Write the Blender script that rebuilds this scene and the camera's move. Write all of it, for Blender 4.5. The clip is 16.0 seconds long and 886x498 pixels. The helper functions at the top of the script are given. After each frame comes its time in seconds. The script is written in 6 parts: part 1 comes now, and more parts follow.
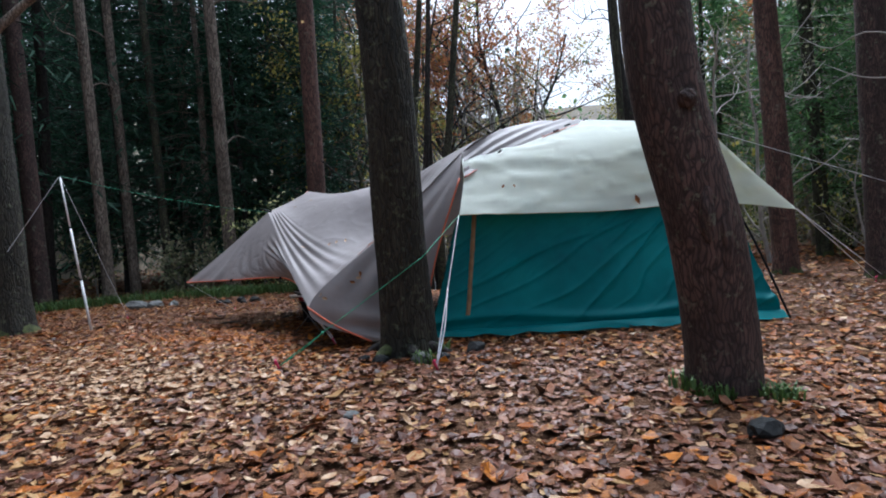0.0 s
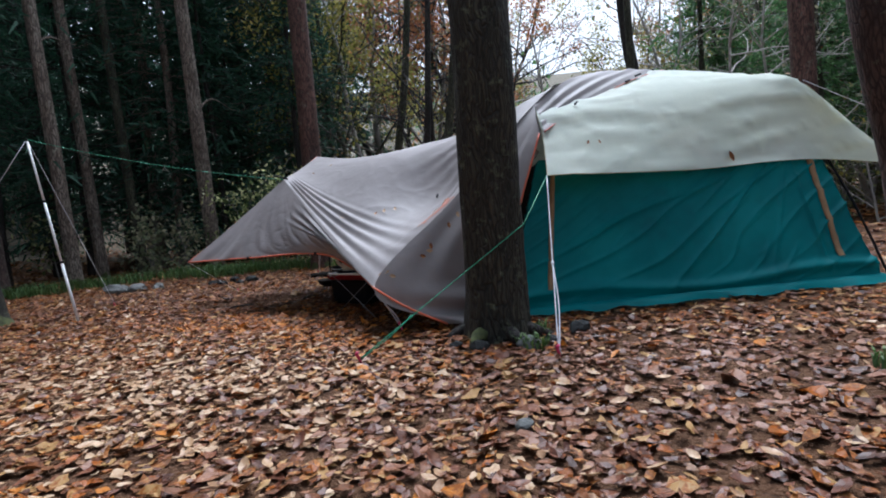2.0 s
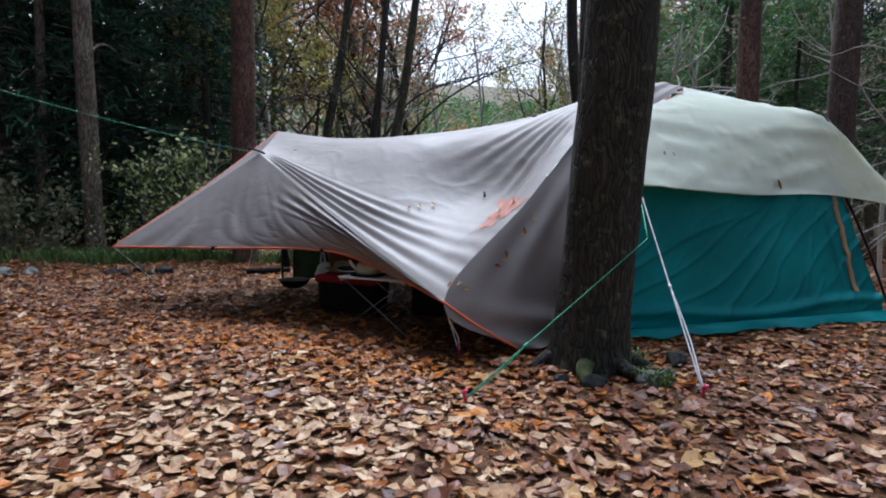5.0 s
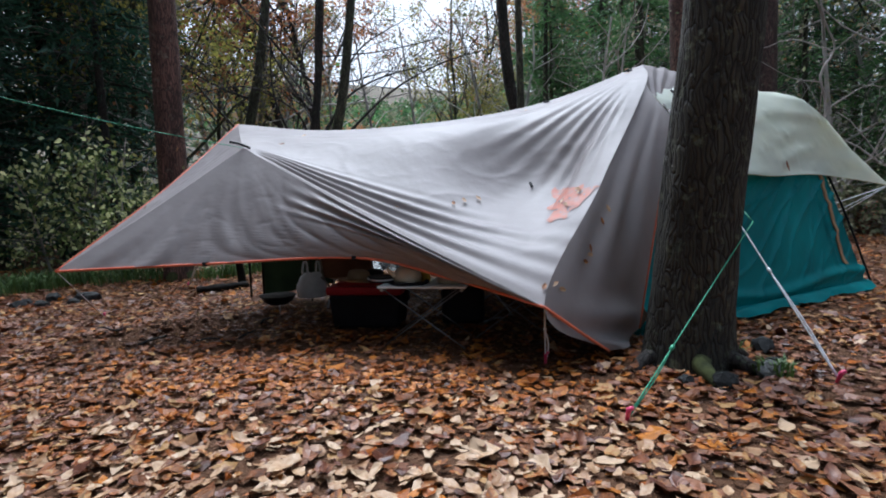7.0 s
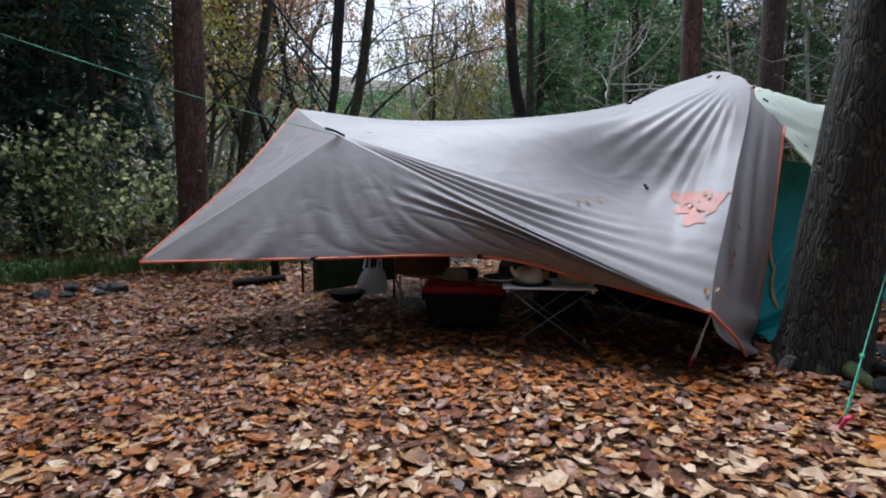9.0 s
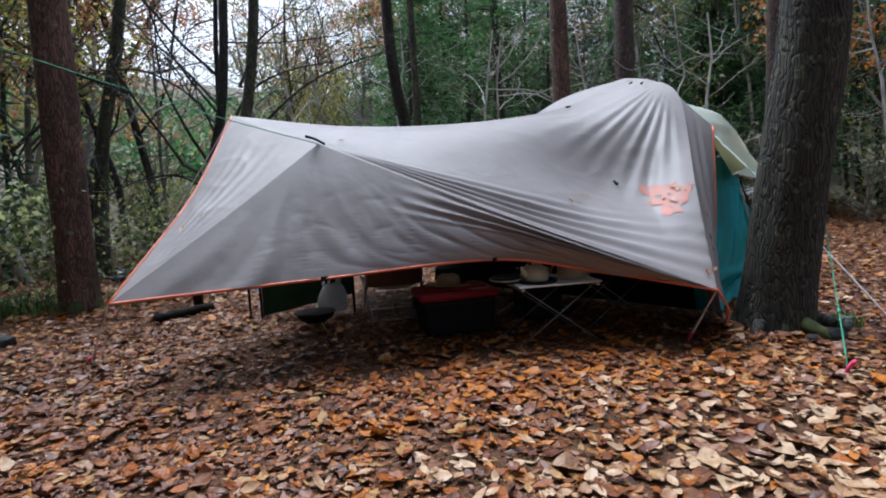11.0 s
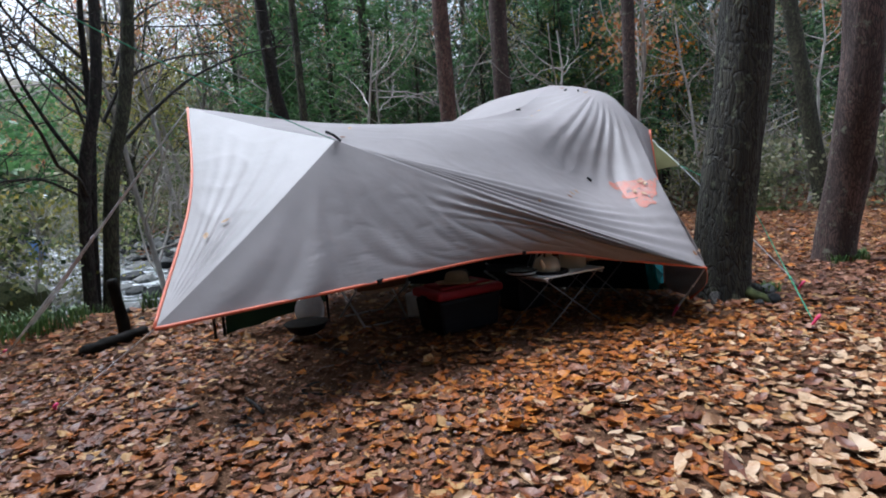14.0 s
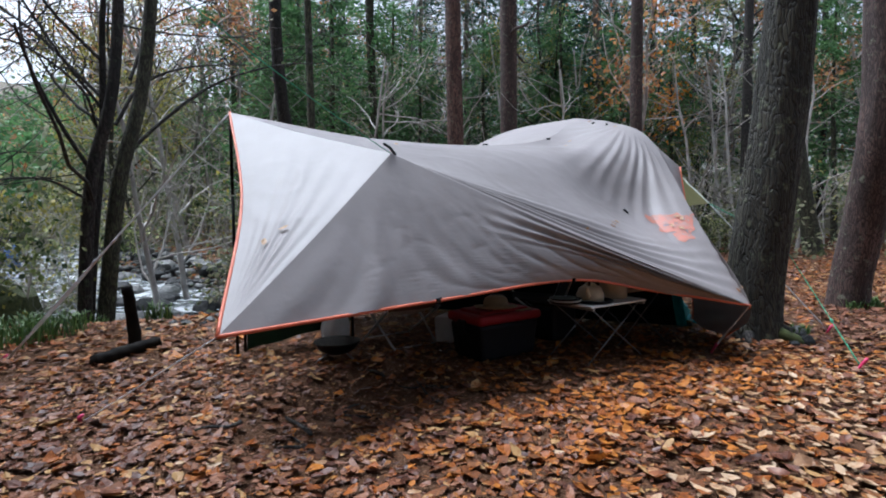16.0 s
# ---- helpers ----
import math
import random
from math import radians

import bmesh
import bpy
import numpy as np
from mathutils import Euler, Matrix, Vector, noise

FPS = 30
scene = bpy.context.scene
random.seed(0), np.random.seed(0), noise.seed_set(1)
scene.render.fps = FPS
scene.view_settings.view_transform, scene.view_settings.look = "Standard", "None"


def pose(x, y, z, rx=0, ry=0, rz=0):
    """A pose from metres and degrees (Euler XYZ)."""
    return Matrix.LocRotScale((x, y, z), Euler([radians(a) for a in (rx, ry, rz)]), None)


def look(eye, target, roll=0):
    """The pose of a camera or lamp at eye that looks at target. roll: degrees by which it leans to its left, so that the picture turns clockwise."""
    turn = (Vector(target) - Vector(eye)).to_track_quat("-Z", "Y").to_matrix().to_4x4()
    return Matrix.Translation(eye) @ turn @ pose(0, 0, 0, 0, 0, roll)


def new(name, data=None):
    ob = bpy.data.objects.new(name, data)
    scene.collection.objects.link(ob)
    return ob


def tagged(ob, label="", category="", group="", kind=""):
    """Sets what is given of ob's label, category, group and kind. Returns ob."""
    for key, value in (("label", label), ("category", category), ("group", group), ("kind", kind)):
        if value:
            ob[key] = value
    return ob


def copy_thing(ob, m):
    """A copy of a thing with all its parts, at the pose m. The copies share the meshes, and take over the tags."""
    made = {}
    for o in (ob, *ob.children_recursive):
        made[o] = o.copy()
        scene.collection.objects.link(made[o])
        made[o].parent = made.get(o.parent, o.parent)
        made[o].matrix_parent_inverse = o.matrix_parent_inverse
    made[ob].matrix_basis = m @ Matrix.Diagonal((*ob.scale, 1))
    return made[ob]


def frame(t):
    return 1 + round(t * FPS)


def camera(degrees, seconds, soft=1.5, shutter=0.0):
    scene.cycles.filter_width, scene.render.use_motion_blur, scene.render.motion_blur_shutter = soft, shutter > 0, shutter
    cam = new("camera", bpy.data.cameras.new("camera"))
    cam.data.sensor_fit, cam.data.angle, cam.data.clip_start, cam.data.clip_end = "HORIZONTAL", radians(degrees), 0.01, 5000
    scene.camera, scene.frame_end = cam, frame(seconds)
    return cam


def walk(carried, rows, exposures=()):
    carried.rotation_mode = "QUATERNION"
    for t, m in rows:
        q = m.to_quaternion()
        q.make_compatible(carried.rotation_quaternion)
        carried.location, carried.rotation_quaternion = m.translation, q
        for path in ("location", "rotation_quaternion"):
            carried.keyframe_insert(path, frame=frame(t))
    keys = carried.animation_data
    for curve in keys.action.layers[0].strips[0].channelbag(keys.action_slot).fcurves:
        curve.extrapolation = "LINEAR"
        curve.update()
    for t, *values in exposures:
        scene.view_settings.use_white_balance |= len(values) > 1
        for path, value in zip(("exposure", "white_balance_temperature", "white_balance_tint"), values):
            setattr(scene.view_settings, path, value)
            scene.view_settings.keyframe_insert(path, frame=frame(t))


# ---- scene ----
cam = camera(80.4, 16.0, 1.9)
PATH = [
    (0, (-0.216, 1.567, 0.982), (-0.501, 3.546, 0.935), -3.6),
    (0.5, (-0.495, 1.747, 0.985), (-0.75, 3.727, 0.862), -3.9),
    (1, (-0.778, 1.86, 0.989), (-0.915, 3.853, 0.885), -3.6),
    (1.5, (-1.063, 1.955, 1.024), (-1.208, 3.948, 0.936), -3.9),
    (2, (-1.338, 2.122, 0.998), (-1.46, 4.112, 0.834), -4.7),
    (2.5, (-1.596, 2.262, 1.009), (-1.683, 4.257, 0.896), -3.2),
    (3, (-1.847, 2.356, 1.039), (-1.756, 4.348, 0.891), -3.3),
    (3.5, (-2.065, 2.497, 1.009), (-1.913, 4.484, 0.841), -2.9),
    (4, (-2.278, 2.656, 1.022), (-2.111, 4.64, 0.832), -0.7),
    (6.5, (-3.51, 3.519, 0.995), (-2.774, 5.372, 0.837), -0.9),
    (7, (-3.716, 3.745, 0.984), (-2.942, 5.581, 0.807), -1.6),
    (7.5, (-3.941, 3.937, 0.982), (-3.08, 5.735, 0.818), -0.4),
    (8, (-4.222, 4.089, 1.029), (-3.33, 5.871, 0.855), -1.6),
    (8.5, (-4.464, 4.253, 1.014), (-3.475, 5.983, 0.84), -0.4),
    (9, (-4.719, 4.372, 1.017), (-3.767, 6.119, 0.815), 0.5),
    (11.5, (-5.664, 5.262, 1.056), (-4.156, 6.556, 0.833), -2.5),
    (12, (-5.796, 5.457, 1.069), (-4.21, 6.65, 0.817), -1.2),
    (12.5, (-5.992, 5.624, 1.095), (-4.277, 6.634, 0.897), -1.6),
    (13, (-6.098, 5.792, 1.081), (-4.366, 6.766, 0.853), -1.0),
    (13.5, (-6.174, 6.01, 1.042), (-4.437, 6.968, 0.787), -3.1),
    (14, (-6.296, 6.111, 1.091), (-4.52, 7.003, 0.868), -4.0),
    (14.5, (-6.457, 6.182, 1.104), (-4.611, 6.931, 0.921), -3.7),
    (15, (-6.525, 6.254, 1.103), (-4.693, 7.038, 0.935), -2.0),
    (15.5, (-6.496, 6.357, 1.083), (-4.683, 7.19, 0.95), -0.6),
    (16, (-6.408, 6.576, 1.041), (-4.587, 7.394, 0.928), -0.6),
]
walk(cam, [(t, look(eye, target, roll)) for t, eye, target, roll in PATH], [(0, 0.66, 5450, 8), (4, 0.64, 5450, 8), (9, 0.58, 5500, 8), (11.5, 0.76, 5500, 8), (16, 0.82, 5500, 8)])

# ---- sky and light ----
world = bpy.data.worlds.new("overcast_sky")
scene.world = world
world.use_nodes = True
_wn = world.node_tree.nodes
_wl = world.node_tree.links
_bg = _wn["Background"]
_sky = _wn.new("ShaderNodeTexSky")
_sky.sky_type = 'NISHITA'
_sky.sun_disc = False
_sky.sun_elevation = radians(62)
_sky.sun_rotation = radians(0)
_sky.air_density = 1.0
_sky.dust_density = 6.0
_hsv = _wn.new("ShaderNodeHueSaturation")
_hsv.inputs["Saturation"].default_value = 0.3
_wl.new(_sky.outputs[0], _hsv.inputs["Color"])
_wl.new(_hsv.outputs[0], _bg.inputs["Color"])
_bg.inputs["Strength"].default_value = 0.15
_sun = new("sun", bpy.data.lights.new("sun", 'SUN'))
_sun.data.energy = 2.1
_sun.data.angle = radians(35)
_sun.data.color = (1.0, 0.99, 0.97)
_sun.matrix_world = look((1.8, 9.5, 20), (0, 3, 0))


# ---- mesh helpers ----
def mesh_from(name, verts, faces, mats, smooth=True, mat_ids=None):
    me = bpy.data.meshes.new(name)
    me.from_pydata([tuple(map(float, v)) for v in verts], [], [tuple(map(int, f)) for f in faces])
    for m in (mats if isinstance(mats, (list, tuple)) else [mats]):
        me.materials.append(m)
    if smooth:
        me.polygons.foreach_set("use_smooth", [True] * len(me.polygons))
    if mat_ids is not None:
        me.polygons.foreach_set("material_index", np.asarray(mat_ids, dtype=np.int32))
    me.update()
    return me


def thing(name, at, label, category, group="", kind=""):
    ob = new(name)
    ob.empty_display_size = 0.1
    ob.matrix_basis = pose(*at) if len(at) > 3 else Matrix.Translation(at)
    return tagged(ob, label, category, group, kind)


def child(name, me, parent, label="", m=None):
    ob = new(name, me)
    ob.parent = parent
    if m is not None:
        ob.matrix_basis = m
    return tagged(ob, label) if label else ob


def world_child(name, me, parent, label=""):
    """A mesh given in world coordinates under a thing with a pose of its own."""
    ob = new(name, me)
    ob.parent = parent
    ob.matrix_basis = parent.matrix_basis.inverted()
    return tagged(ob, label) if label else ob


def part(name, bm, material, parent, label=""):
    me = bpy.data.meshes.new(name)
    bm.to_mesh(me)
    bm.free()
    me.materials.append(material)
    return child(name, me, parent, label)


def spline(pts, n):
    """n points along a smooth curve through pts."""
    pts = [np.array(p, float) for p in pts]
    seg = [np.linalg.norm(b - a) for a, b in zip(pts, pts[1:])]
    acc = np.concatenate([[0], np.cumsum(seg)]) / sum(seg)
    ext = [2 * pts[0] - pts[1]] + pts + [2 * pts[-1] - pts[-2]]
    out = []
    for u in np.linspace(0, 1, n):
        i = min(int(np.searchsorted(acc, u, side="right")) - 1, len(pts) - 2)
        k = (u - acc[i]) / max(acc[i + 1] - acc[i], 1e-9)
        a, b, c, d = ext[i:i + 4]
        out.append(0.5 * (2 * b + (c - a) * k + (2 * a - 5 * b + 4 * c - d) * k * k + (3 * b - a - 3 * c + d) * k ** 3))
    return np.array(out)


def tube(pts, radii, sides=8, caps=True, wobble=None):
    """Verts and faces of a tube along pts. wobble(angle, i, p) scales the radius."""
    pts = np.asarray(pts, float)
    n = len(pts)
    tang = np.gradient(pts, axis=0)
    tang /= np.linalg.norm(tang, axis=1)[:, None] + 1e-12
    ref = np.array([1.0, 0, 0]) if abs(tang[0][0]) < 0.9 else np.array([0, 1.0, 0])
    side = np.cross(tang[0], ref)
    side /= np.linalg.norm(side)
    verts, faces = [], []
    ang = np.linspace(0, 2 * np.pi, sides, endpoint=False)
    for i in range(n):
        side = side - tang[i] * (side @ tang[i])
        side /= np.linalg.norm(side) + 1e-12
        up = np.cross(tang[i], side)
        for a in ang:
            r = radii[i] * (wobble(a, i, pts[i]) if wobble else 1.0)
            verts.append(pts[i] + r * (math.cos(a) * side + math.sin(a) * up))
    for i in range(n - 1):
        for j in range(sides):
            k = (j + 1) % sides
            faces.append((i * sides + j, i * sides + k, (i + 1) * sides + k, (i + 1) * sides + j))
    if caps:
        faces.append(tuple(range(sides - 1, -1, -1)))
        faces.append(tuple((n - 1) * sides + j for j in range(sides)))
    return verts, faces


def join(*chunks):
    verts, faces = [], []
    for v, f in chunks:
        o = len(verts)
        verts.extend(v)
        faces.extend(tuple(i + o for i in q) for q in f)
    return verts, faces


def rod(a, b, r, sides=8):
    return tube([a, (np.array(a) + np.array(b)) / 2, b], [r] * 3, sides)


def box_bm(sx, sy, sz, bevel=0.01, at=(0, 0, 0), taper=0.0):
    bm = bmesh.new()
    bmesh.ops.create_cube(bm, size=1)
    for v in bm.verts:
        k = 1 - taper if v.co.z < 0 else 1
        v.co = Vector((v.co.x * sx * k, v.co.y * sy * k, v.co.z * sz)) + Vector(at)
    if bevel:
        bmesh.ops.bevel(bm, geom=bm.edges[:], offset=bevel, segments=2, affect='EDGES', profile=0.5)
    return bm


def lathe(profile, sides=24):
    """A turned body from (radius, height) pairs."""
    verts, faces = [], []
    n = len(profile)
    for r, z in profile:
        for j in range(sides):
            a = 2 * math.pi * j / sides
            verts.append((r * math.cos(a), r * math.sin(a), z))
    for i in range(n - 1):
        for j in range(sides):
            k = (j + 1) % sides
            faces.append((i * sides + j, i * sides + k, (i + 1) * sides + k, (i + 1) * sides + j))
    faces.append(tuple(range(sides - 1, -1, -1)))
    faces.append(tuple((n - 1) * sides + j for j in range(sides)))
    return verts, faces


# ---- materials ----
def mat(name, colours, scale=8.0, rough=0.6, bump=0.2, bump_scale=60.0, metal=0.0, stretch=(1, 1, 1), island=0.0,
        translucent=0.0, spec=0.5, detail=6.0, obj_random=0.0, bump_dist=0.01, fine=0.25):
    """A surface of two or more colours mixed by noise at two sizes, with fine relief."""
    m = bpy.data.materials.new(name)
    m.use_nodes = True
    nt = m.node_tree
    nd, ln = nt.nodes, nt.links
    bs = nd["Principled BSDF"]
    tc = nd.new("ShaderNodeTexCoord")
    mp = nd.new("ShaderNodeMapping")
    mp.inputs["Scale"].default_value = stretch
    ln.new(tc.outputs["Object"], mp.inputs["Vector"])
    nz = nd.new("ShaderNodeTexNoise")
    nz.inputs["Scale"].default_value = scale
    nz.inputs["Detail"].default_value = detail
    ln.new(mp.outputs[0], nz.inputs["Vector"])
    fn = nd.new("ShaderNodeTexNoise")
    fn.inputs["Scale"].default_value = bump_scale
    fn.inputs["Detail"].default_value = 4
    ln.new(mp.outputs[0], fn.inputs["Vector"])
    mx = nd.new("ShaderNodeMath")
    mx.operation = 'MULTIPLY_ADD'
    ln.new(fn.outputs[0], mx.inputs[0])
    mx.inputs[1].default_value = fine
    ln.new(nz.outputs[0], mx.inputs[2])
    last = mx
    if island or obj_random:
        src = nd.new("ShaderNodeNewGeometry").outputs["Random Per Island"] if island else nd.new("ShaderNodeObjectInfo").outputs["Random"]
        ad = nd.new("ShaderNodeMath")
        ad.operation = 'MULTIPLY_ADD'
        ln.new(src, ad.inputs[0])
        ad.inputs[1].default_value = island or obj_random
        sb = nd.new("ShaderNodeMath")
        sb.operation = 'SUBTRACT'
        ln.new(mx.outputs[0], sb.inputs[0])
        sb.inputs[1].default_value = (island or obj_random) / 2
        ln.new(sb.outputs[0], ad.inputs[2])
        last = ad
    rp = nd.new("ShaderNodeValToRGB")
    el = rp.color_ramp.elements
    n = len(colours)
    lo, hi = (0.36, 0.86) if not (island or obj_random) else (0.1, 1.1)
    while len(el) < n:
        el.new(0.5)
    for i, c in enumerate(colours):
        el[i].position = min(1.0, lo + (hi - lo) * i / max(1, n - 1))
        el[i].color = (*c, 1)
    ln.new(last.outputs[0], rp.inputs[0])
    ln.new(rp.outputs[0], bs.inputs["Base Color"])
    bs.inputs["Roughness"].default_value = rough
    bs.inputs["Metallic"].default_value = metal
    bs.inputs["Specular IOR Level"].default_value = spec
    if bump:
        bp = nd.new("ShaderNodeBump")
        bp.inputs["Strength"].default_value = bump
        bp.inputs["Distance"].default_value = bump_dist
        ln.new(mx.outputs[0], bp.inputs["Height"])
        ln.new(bp.outputs[0], bs.inputs["Normal"])
    if translucent:
        tr = nd.new("ShaderNodeBsdfTranslucent")
        ln.new(rp.outputs[0], tr.inputs["Color"])
        ms = nd.new("ShaderNodeMixShader")
        ms.inputs[0].default_value = translucent
        ln.new(bs.outputs[0], ms.inputs[1])
        ln.new(tr.outputs[0], ms.inputs[2])
        ln.new(ms.outputs[0], nd["Material Output"].inputs["Surface"])
    return m


def bark(name, dark, mid, light, lichen, ridge=16.0, depth=0.9):
    """Bark with upright furrows and patches of lichen."""
    m = mat(name, [dark, mid, light], scale=7, rough=0.85, bump=0.0, stretch=(1, 1, 0.25), bump_scale=45)
    nt = m.node_tree
    nd, ln = nt.nodes, nt.links
    bs = nd["Principled BSDF"]
    tc = nd.new("ShaderNodeTexCoord")
    mp = nd.new("ShaderNodeMapping")
    mp.inputs["Scale"].default_value = (1, 1, 0.13)
    ln.new(tc.outputs["Object"], mp.inputs["Vector"])
    vo = nd.new("ShaderNodeTexVoronoi")
    vo.feature = 'DISTANCE_TO_EDGE'
    vo.inputs["Scale"].default_value = ridge
    wn = nd.new("ShaderNodeTexNoise")
    wn.inputs["Scale"].default_value = 5
    va = nd.new("ShaderNodeVectorMath")
    va.operation = 'MULTIPLY_ADD'
    va.inputs[1].default_value = (0.09, 0.09, 0.06)
    ln.new(tc.outputs["Object"], wn.inputs["Vector"])
    ln.new(wn.outputs["Color"], va.inputs[0])
    ln.new(mp.outputs[0], va.inputs[2])
    ln.new(va.outputs[0], vo.inputs["Vector"])
    r1 = nd.new("ShaderNodeValToRGB")
    r1.color_ramp.elements[0].position, r1.color_ramp.elements[1].position = 0.0, 0.22
    ln.new(vo.outputs["Distance"], r1.inputs[0])
    base = bs.inputs["Base Color"].links[0].from_socket
    mul = nd.new("ShaderNodeMix")
    mul.data_type = 'RGBA'
    ln.new(r1.outputs[0], mul.inputs[0])
    mul.inputs[6].default_value = (*[c * 0.6 for c in dark], 1)
    ln.new(base, mul.inputs[7])
    li = nd.new("ShaderNodeTexNoise")
    li.inputs["Scale"].default_value = 11
    li.inputs["Detail"].default_value = 8
    li.inputs["Roughness"].default_value = 0.7
    ln.new(tc.outputs["Object"], li.inputs["Vector"])
    r2 = nd.new("ShaderNodeValToRGB")
    r2.color_ramp.elements[0].position, r2.color_ramp.elements[1].position = 0.57, 0.68
    ln.new(li.outputs[0], r2.inputs[0])
    m2 = nd.new("ShaderNodeMix")
    m2.data_type = 'RGBA'
    ln.new(r2.outputs[0], m2.inputs[0])
    ln.new(mul.outputs[2], m2.inputs[6])
    m2.inputs[7].default_value = (*lichen, 1)
    ln.new(m2.outputs[2], bs.inputs["Base Color"])
    bp = nd.new("ShaderNodeBump")
    bp.inputs["Strength"].default_value = depth
    bp.inputs["Distance"].default_value = 0.02
    ln.new(r1.outputs[0], bp.inputs["Height"])
    b2 = nd.new("ShaderNodeBump")
    b2.inputs["Strength"].default_value = 0.5
    b2.inputs["Distance"].default_value = 0.008
    ln.new(li.outputs[0], b2.inputs["Height"])
    ln.new(bp.outputs[0], b2.inputs["Normal"])
    ln.new(b2.outputs[0], bs.inputs["Normal"])
    return m


M_bark = bark("furrowed_bark", (0.011, 0.01, 0.0065), (0.031, 0.028, 0.018), (0.064, 0.058, 0.04), (0.11, 0.12, 0.075), ridge=40, depth=0.7)
M_bark_red = bark("red_pine_bark", (0.035, 0.0213, 0.0187), (0.0775, 0.0475, 0.0413), (0.144, 0.085, 0.0725), (0.15, 0.156, 0.112), ridge=46, depth=0.25)
M_bark_pine = bark("orange_pine_bark", (0.05, 0.025, 0.02), (0.125, 0.062, 0.047), (0.21, 0.11, 0.085), (0.16, 0.135, 0.1), ridge=36, depth=0.3)
M_bark_grey = bark("grey_bark", (0.09, 0.068, 0.052), (0.22, 0.175, 0.14), (0.36, 0.3, 0.25), (0.32, 0.3, 0.23), ridge=30, depth=0.4)
M_bark_dark = bark("dark_wet_bark", (0.012, 0.01, 0.009), (0.035, 0.028, 0.025), (0.07, 0.058, 0.05), (0.07, 0.085, 0.05), ridge=34, depth=0.4)
M_bark_moss = bark("mossy_bark", (0.02, 0.02, 0.012), (0.06, 0.058, 0.035), (0.12, 0.11, 0.07), (0.1, 0.13, 0.05), ridge=34, depth=0.4)
M_twig = mat("twig_bark", [(0.07, 0.062, 0.055), (0.22, 0.2, 0.18)], 4, 0.8, 0.1)
M_twig_pale = mat("pale_twig_bark", [(0.22, 0.2, 0.185), (0.46, 0.43, 0.4)], 4, 0.8, 0.1)
M_soil = mat("leaf_litter_soil", [(0.007, 0.005, 0.0035), (0.02, 0.012, 0.008), (0.045, 0.022, 0.012), (0.1, 0.05, 0.026)], 9.0, 0.92, 1.0, 42, bump_dist=0.05, fine=0.9, spec=0.2)
M_tarp = mat("taupe_tarp_cloth", [(0.207, 0.184, 0.183), (0.244, 0.219, 0.217), (0.276, 0.248, 0.247)], 1.6, 0.5, 0.45, 7, translucent=0.06, bump_dist=0.03, spec=0.35)
M_fly = mat("cream_fly_cloth", [(0.7, 0.76, 0.71), (0.78, 0.84, 0.77), (0.83, 0.88, 0.81)], 1.8, 0.55, 0.15, 9, translucent=0.54, bump_dist=0.03, fine=0.4)
M_green = mat("teal_tent_cloth", [(0.00263, 0.11, 0.125), (0.00525, 0.164, 0.178), (0.0105, 0.215, 0.227)], 1.5, 0.6, 0.12, 10, translucent=0.16, bump_dist=0.02, spec=0.25)
M_orange = mat("orange_piping", [(0.5, 0.1, 0.045), (0.66, 0.16, 0.08)], 6, 0.5, 0.1)
M_print = mat("faded_orange_print", [(0.26, 0.19, 0.175), (0.38, 0.15, 0.11), (0.44, 0.125, 0.08)], 20, 0.6, 0.05)
M_strap = mat("tan_webbing", [(0.2, 0.12, 0.06), (0.36, 0.23, 0.12)], 12, 0.8, 0.3, 120)
M_cordg = mat("green_cord", [(0.03, 0.22, 0.12), (0.06, 0.36, 0.2)], 30, 0.6, 0.1)
M_cordw = mat("white_cord", [(0.5, 0.5, 0.54), (0.72, 0.72, 0.75)], 30, 0.6, 0.1)
M_alu = mat("aluminium", [(0.3, 0.3, 0.31), (0.5, 0.5, 0.52)], 9, 0.35, 0.05, metal=0.8)
M_white = mat("white_enamel", [(0.62, 0.62, 0.62), (0.82, 0.82, 0.82)], 6, 0.35, 0.05)
M_black = mat("black_plastic", [(0.003, 0.003, 0.005), (0.008, 0.008, 0.011)], 6, 0.6, 0.1, spec=0.2)
# near-black colour that stands in for shade on the tent's left side
M_dark_side = mat("dark_side_sheet", [(0.004, 0.006, 0.006), (0.01, 0.014, 0.014)], 6, 0.9, 0.1, spec=0.1)
M_red = mat("red_plastic", [(0.2, 0.008, 0.014), (0.34, 0.016, 0.025)], 5, 0.5, 0.1, spec=0.25)
M_pink = mat("pink_peg", [(0.5, 0.03, 0.1), (0.65, 0.05, 0.16)], 8, 0.5, 0.05)
M_stone = mat("stream_stone", [(0.035, 0.037, 0.036), (0.09, 0.092, 0.088), (0.2, 0.2, 0.19)], 6, 0.6, 0.6, 30, obj_random=0.3)
M_stone_dark = mat("dark_wet_stone", [(0.008, 0.009, 0.01), (0.024, 0.025, 0.025)], 6, 0.65, 0.5, 30, spec=0.25)
M_moss = mat("moss", [(0.018, 0.022, 0.007), (0.05, 0.06, 0.018), (0.085, 0.1, 0.03)], 20, 0.9, 0.8, 90)
M_wood = mat("worn_wood", [(0.2, 0.12, 0.065), (0.36, 0.24, 0.14)], 5, 0.6, 0.2, 60, stretch=(6, 1, 6))
M_char = mat("charred_wood", [(0.006, 0.0055, 0.005), (0.02, 0.017, 0.014)], 8, 0.85, 0.8, 40, spec=0.15)
M_canvas = mat("brown_canvas", [(0.12, 0.06, 0.035), (0.2, 0.11, 0.06)], 8, 0.9, 0.3, 160)
M_greencloth = mat("dark_green_canvas", [(0.006, 0.03, 0.012), (0.015, 0.06, 0.025)], 6, 0.8, 0.3, 120)
